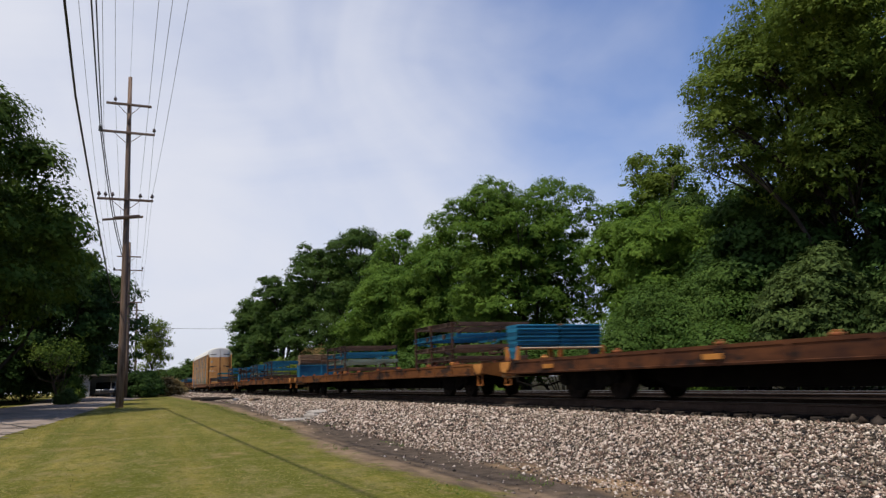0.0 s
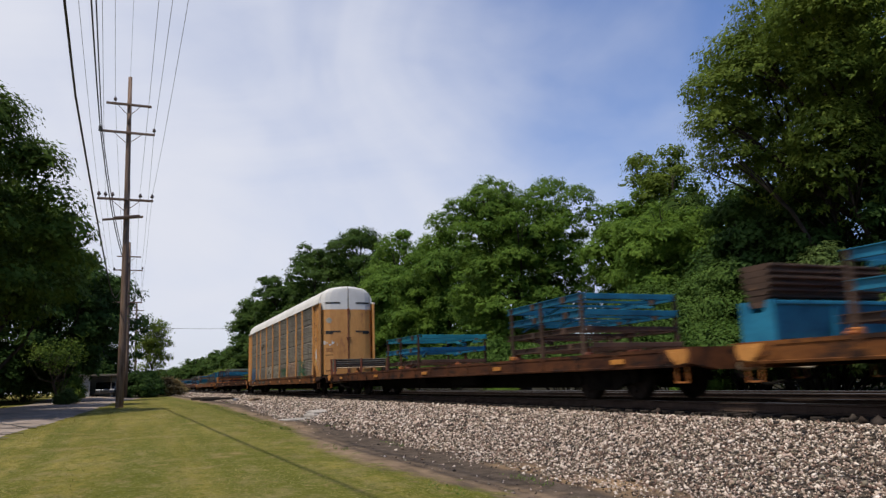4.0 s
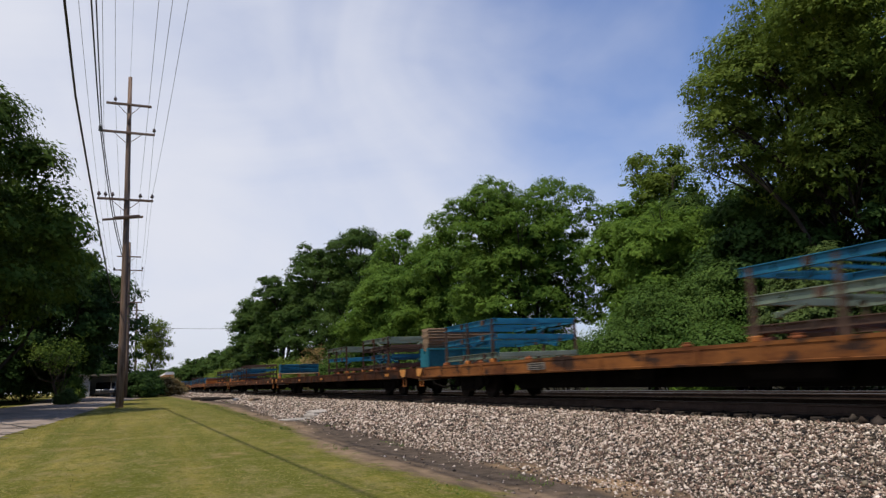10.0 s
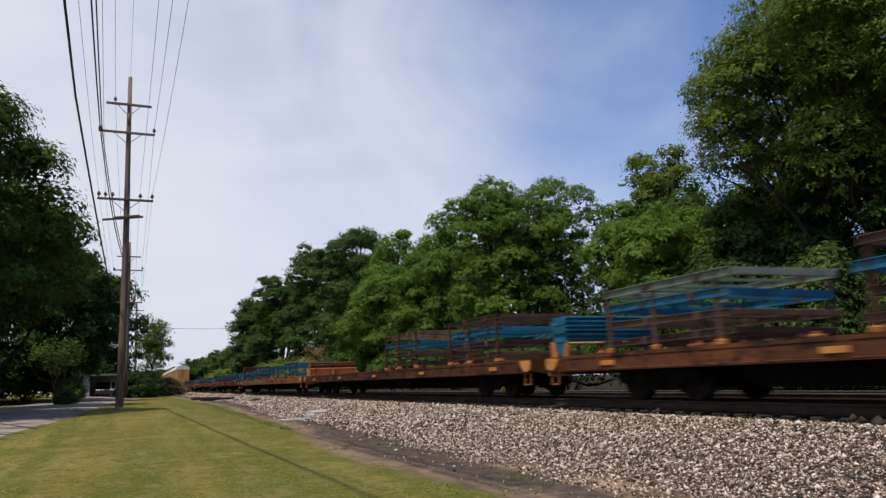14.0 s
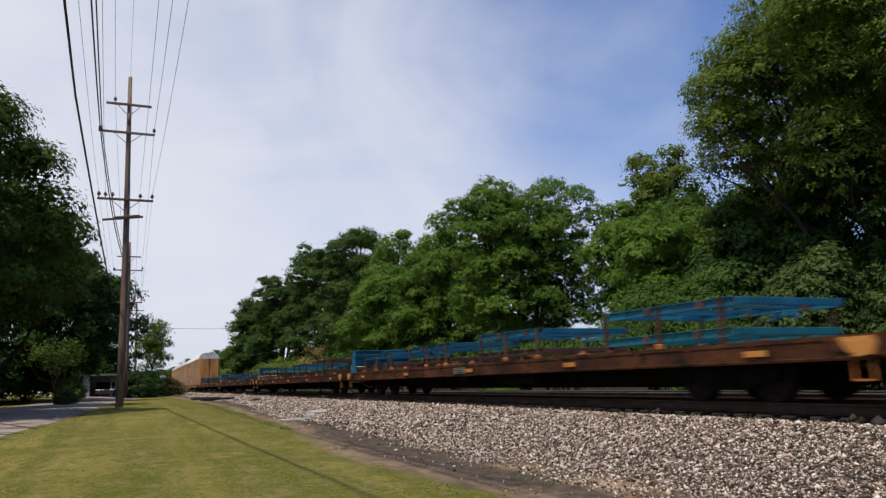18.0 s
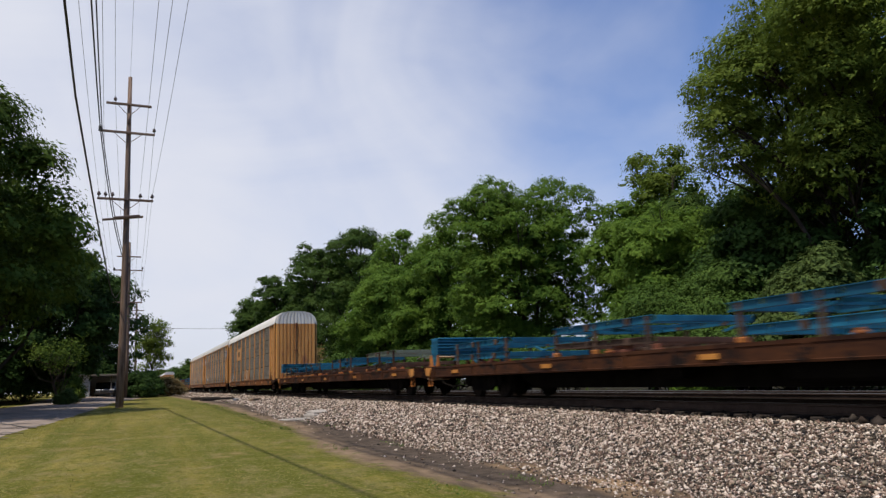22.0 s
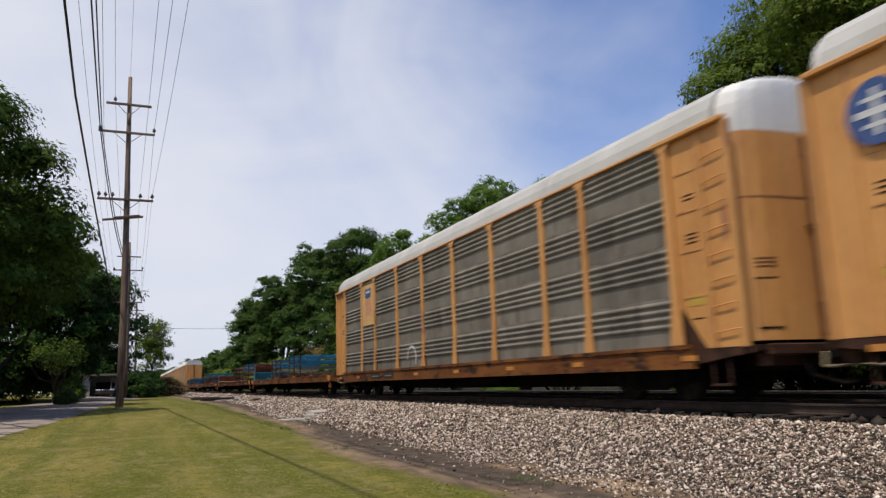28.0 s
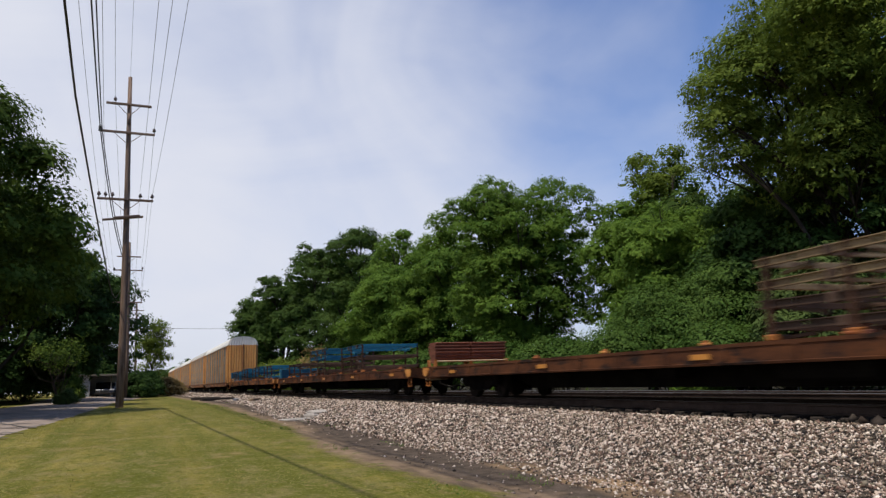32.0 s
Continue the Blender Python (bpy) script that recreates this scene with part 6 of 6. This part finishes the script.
for k in (22, 23, 24, 25, 26):
    auto_rack(k, "roof_white" if k % 2 == 0 else "roof_grey", 4, k % 2 == 0, "", "ribbed" if k == 22 else "curved")


# ---- pole line ----
POLES = [(-0.57, 42.4), (-0.62, 82.5), (0.35, 126.0)]
ARMS = [(1.16, 16.19), (1.38, 14.56), (1.40, 10.76)]    # half length and height over the rails


def utility_pole(x, y, scale=1.0, loose=True):
    z0 = float(ground_z(x, y))
    p = thing("utility_pole", "tall weathered wooden utility pole with four crossarms", "utility pole", "utility poles", (x, y, z0))

    def shaft(bm):
        tube(bm, [(0, 0, -0.6), (0.02, 0, 4), (-0.03, 0, 9), (-0.12, 0, 14), (-0.17, 0, 18.2 * scale)], [0.205, 0.19, 0.165, 0.135, 0.105], 12)
        tube(bm, [(-0.15, -0.12, 15.4 * scale), (-0.15, -0.12, 16.0 * scale)], 0.09, 8)
    part("shaft", shared(("shaft", scale), shaft, "pole", True), p, label="round weathered pole shaft")
    pin = shared("insulator", lambda bm: (tube(bm, [(0, 0, 0), (0, 0, 0.12)], 0.02, 6), tube(bm, [(0, 0, 0.12), (0, 0, 0.18), (0, 0, 0.24), (0, 0, 0.32)], [0.08, 0.10, 0.075, 0.04], 9)), "glaze")
    bolt = shared("cable_clamp", lambda bm: box(bm, -0.10, 0.10, -0.1, 0.1, -0.05, 0.25, 0.03), "wire")

    def arm(half):
        def shape(bm):
            box(bm, -half, half, -0.24, -0.13, -0.06, 0.06, 0.01)
            for s in (-1, 1):
                tube(bm, [(s * half * 0.5, -0.20, -0.06), (s * 0.04, -0.16, -0.62)], 0.018, 5)
        return shared(("crossarm", half), shape, "pole")
    for i, (half, z) in enumerate(ARMS):
        a = part("crossarm", arm(half), p, (-0.16 if i < 2 else -0.13, 0, z * scale - z0), "wooden crossarm with two braces")
        spots = ((-half * 0.62,),(), (-half * 0.95, -half * 0.72, -half * 0.47, half * 0.52, half * 0.95))[i]
        for s in spots:
            part("insulator", pin, a, (s, -0.18, 0.06), "brown porcelain insulator")
        if i == 1:
            part("cable_clamp", bolt, a, (-half, -0.18, 0), "dark cable clamp")
            part("insulator", pin, a, (half * 0.97, -0.18, 0.06), "brown porcelain insulator")
    if loose:
        bm = bmesh.new()
        box(bm, -1.02, 1.02, -0.26, -0.15, -0.06, 0.05, 0.01)
        box(bm, -0.45, 0.85, -0.42, -0.31, -0.02, 0.09, 0.01)
        a = part("crossarm", mesh_of(bm, "old_arm", "pole"), p, (-0.25, 0, 9.72 - z0), "slanted old double crossarm")
        a.matrix_basis = pose(-0.25, 0, 9.72 - z0, 0, -9, 6)
    return p


for i, (px, py) in enumerate(POLES):
    utility_pole(px, py, (1.0, 0.885, 0.80)[i], i == 0)


def wire(label, points, radius, sag=0.6, material="wire_thin", group="overhead wires"):
    bm = bmesh.new()
    pts = []
    for a, b in zip(points, points[1:]):
        a, b = Vector(a), Vector(b)
        for i in range(14 if b != points[-1] else 15):
            t = i / 14
            q = a.lerp(b, t)
            q.z -= sag * 4 * t * (1 - t)
            pts.append(q)
    pts.append(Vector(points[-1]))
    tube(bm, pts, radius, 5)
    single("overhead_wire", mesh_of(bm, "overhead_wire", material), label, "wire", group)


def on_poles(dx, z, near=0.7, k=0.86):
    """From a pole beside the camera's back over the first to the others."""
    return [(-0.75 + dx + near, 0.5, z), (-0.73 + dx, 42.2, z), (-0.7 + dx * k, 82.3, z * 0.885), (0.3 + dx * 0.8, 125.8, z * 0.80)]


wire("thin grey conductor on the pole tops", on_poles(0.0, 17.95), 0.007, 0.9)
wire("thin grey conductor on the top crossarm", on_poles(-0.72, 16.5, 0.88), 0.009, 0.8)
wire("grey conductor at the crossarm's end", on_poles(1.34, 14.9, 0.53), 0.010, 0.8)
for dx, near in ((-1.30, 0.76), (-0.98, 1.18), (0.72, 0.5), (1.36, 0.6)):
    wire("thin grey wire on the lower crossarm", on_poles(dx, 11.05, near), 0.007, 0.7)
wire("thick black cable strung under the crossarm", [(-1.28, 0.5, 14.6), (-2.1, 42.2, 14.5), (-0.95, 60.0, 10.4), (-0.65, 82.3, 9.6)], 0.034, 0.9, "wire")
wire("thick black cable twisted beside another", [(-1.05, 0.5, 14.8), (-2.02, 42.2, 14.55), (-0.80, 60.0, 10.3), (-0.55, 82.3, 9.5)], 0.028, 0.85, "wire")
wire("thick black cable drooping past the pole", [(-1.55, 0.5, 11.2), (-1.95, 24.0, 9.6), (-1.40, 41.0, 6.6), (-1.15, 44.0, 5.75)], 0.036, 0.12, "wire")
wire("pale cable end looped below the arms", [(-1.15, 44.0, 5.75), (-1.0, 44.6, 5.7), (-0.75, 43.0, 6.0)], 0.015, 0.05)
wire("thin wire crossing over the tracks", [(-8.0, 141.0, 11.5), (26.0, 141.0, 11.2)], 0.032, 0.15, "wire")


# ---- yard on the lane's far side ----
def carport():
    z = float(ground_z(-2.8, 79))
    c = thing("carport", "low open carport with a flat dark roof", "carport", at=(-2.75, 81.0, z))

    def slab(bm):
        box(bm, -1.9, 1.9, -2.9, 2.9, 1.95, 2.10, 0.02)
    part("roof", shared("carport_roof", slab, "dark_roof"), c, label="flat dark roof")
    part("fascia", shared("fascia", lambda bm: box(bm, -1.92, 1.92, -2.95, -2.90, 1.98, 2.12), "plate"), c, label="pale roof edge")
    part("wall", shared("carport_wall", lambda bm: (box(bm, -1.75, -1.60, -2.6, 2.7, -0.1, 1.95, 0.01), box(bm, -1.60, 1.7, 2.58, 2.70, -0.1, 1.95)), "white_wall"), c, label="white side and back wall")
    part("pier", shared("pier", lambda bm: box(bm, -1.62, -0.95, -2.62, -2.50, -0.1, 1.95, 0.01), "white_wall"), c, label="white front pier")
    for x in (0.9, 1.75):
        part("post", shared("carport_post", lambda bm: box(bm, -0.05, 0.05, -2.7, -2.6, -0.1, 1.95, 0.01), "plate"), c, (x, 0, 0))


carport()


def parked_car():
    x, y = -2.35, 80.4
    z = float(ground_z(x, y))
    c = thing("parked_car", "dark grey car parked under the carport", "car", at=(x, y, z))
    bm = bmesh.new()
    o = [(-2.1, 0.25), (-2.15, 0.55), (-2.0, 0.75), (-1.1, 0.88), (-0.5, 1.36), (1.1, 1.40), (1.75, 0.95), (2.15, 0.85), (2.15, 0.3)]
    prism(bm, o, -0.85, 0.85, "x")
    bmesh.ops.bevel(bm, geom=list(bm.edges), offset=0.05, segments=2, affect="EDGES")
    part("body", mesh_of(bm, "car_body", "car_paint", True), c)
    part("windscreen", shared("windscreen", lambda bm: prism(bm, [(-1.10, 0.92), (-0.52, 1.36), (-0.56, 1.37), (-1.14, 0.93)], -0.70, 0.70, "x"), "glass"), c, label="dark windscreen")
    lamp = shared("headlight", lambda bm: box(bm, -0.2, 0.2, -2.19, -2.1, 0.58, 0.72, 0.03), "lamp_glass")
    for s in (-0.6, 0.6):
        part("headlight", lamp, c, (s, 0, 0))
    part("grille", shared("grille", lambda bm: box(bm, -0.35, 0.35, -2.18, -2.1, 0.42, 0.60, 0.02), "slot"), c)
    wheel = shared("car_wheel", lambda bm: tube(bm, [(-0.1, 0, 0), (0.1, 0, 0)], 0.31, 16), "tyre")
    for sx in (-0.78, 0.78):
        for sy in (-1.35, 1.35):
            part("wheel", wheel, c, (sx, sy, 0.31))


parked_car()
single("porch_post", shared("porch_post", lambda bm: (box(bm, -0.16, 0.16, -0.16, 0.16, -0.05, 2.3, 0.02), box(bm, -0.24, 0.24, -0.24, 0.24, -0.05, 0.2, 0.02), box(bm, -0.22, 0.22, -0.22, 0.22, 2.2, 2.38, 0.02)), "white_wall"),
       "white painted square porch post", "post", at=(-9.15, 50.5, float(ground_z(-9.15, 50.5))))

# ---- debris on the verge ----
def debris(name, label, x, y, dims, material, turn, tilt=0.0):
    bm = bmesh.new()
    box(bm, -dims[0] / 2, dims[0] / 2, -dims[1] / 2, dims[1] / 2, -dims[2] / 2, dims[2] / 2, 0.03)
    g = random.Random(int(x * 10 + y))
    for v in bm.verts:
        v.co += Vector((g.uniform(-1, 1), g.uniform(-1, 1), g.uniform(-1, 1))) * min(dims) * 0.12
    ob = single(name, mesh_of(bm, name, material), label, "debris", "debris on the verge")
    ob.matrix_basis = pose(x, y, float(ground_z(x, y)) + dims[2] * 0.32, tilt, 0, turn)


debris("broken_slab", "broken pale concrete slab on the verge", 4.95, 24.3, (1.0, 0.6, 0.06), "concrete", 15)
debris("broken_slab", "broken pale concrete slab on the verge", 5.6, 24.9, (0.6, 0.4, 0.10), "concrete", 60, 6)
debris("broken_slab", "broken pale concrete slab on the verge", 6.0, 25.8, (0.7, 0.4, 0.12), "concrete", 25, 9)
debris("old_tie", "discarded weathered railway tie", 5.9, 47.0, (2.2, 0.24, 0.2), "concrete", 80)
debris("old_tie", "discarded weathered railway tie", 6.6, 44.0, (2.4, 0.24, 0.2), "wood", 70)
debris("old_tie", "discarded dark railway tie", 5.3, 52.0, (2.3, 0.24, 0.22), "tie", 20)
debris("old_tie", "discarded dark railway tie", 5.0, 57.0, (2.0, 0.24, 0.22), "tie", 5)


# ---- everything that moves ----
SPEED_T, SPEED_V = [0, 8, 16, 24, 32], [16.318, 16.374, 16.403, 16.877, 17.297]


def gone(t):
    """Metres that the train has run after t seconds."""
    ts = np.linspace(0, t, 400)
    vs = np.interp(ts, SPEED_T, SPEED_V)
    return float(np.sum((vs[1:] + vs[:-1]) / 2) * t / 399) if t > 0 else 0.0


def motions():
    times = [i * 2.0 for i in range(17)]
    way = [gone(t) for t in times]
    for ob, x, y, z in MOVERS:
        walk(ob, [(t, pose(x, y - s, z)) for t, s in zip(times, way)])
    # wheels roll without slipping; all wheels at one end of a bogie share one roll
    ticks = [i / FPS for i in range(int(32 * FPS) + 1)]
    roll = [math.degrees(np.interp(t, times, way) / 0.457) for t in ticks]
    for k in (-0.9, 0.9):
        row = [ob for ob, kk in SPIN if kk == k]
        walk(row[0], [(t, pose(0, k, 0.457, a)) for t, a in zip(ticks, roll)])
        data = row[0].animation_data
        for ob in row[1:]:
            ob.rotation_mode = "QUATERNION"
            ob.animation_data_create()
            ob.animation_data.action = data.action
            ob.animation_data.action_slot = data.action_slot


motions()
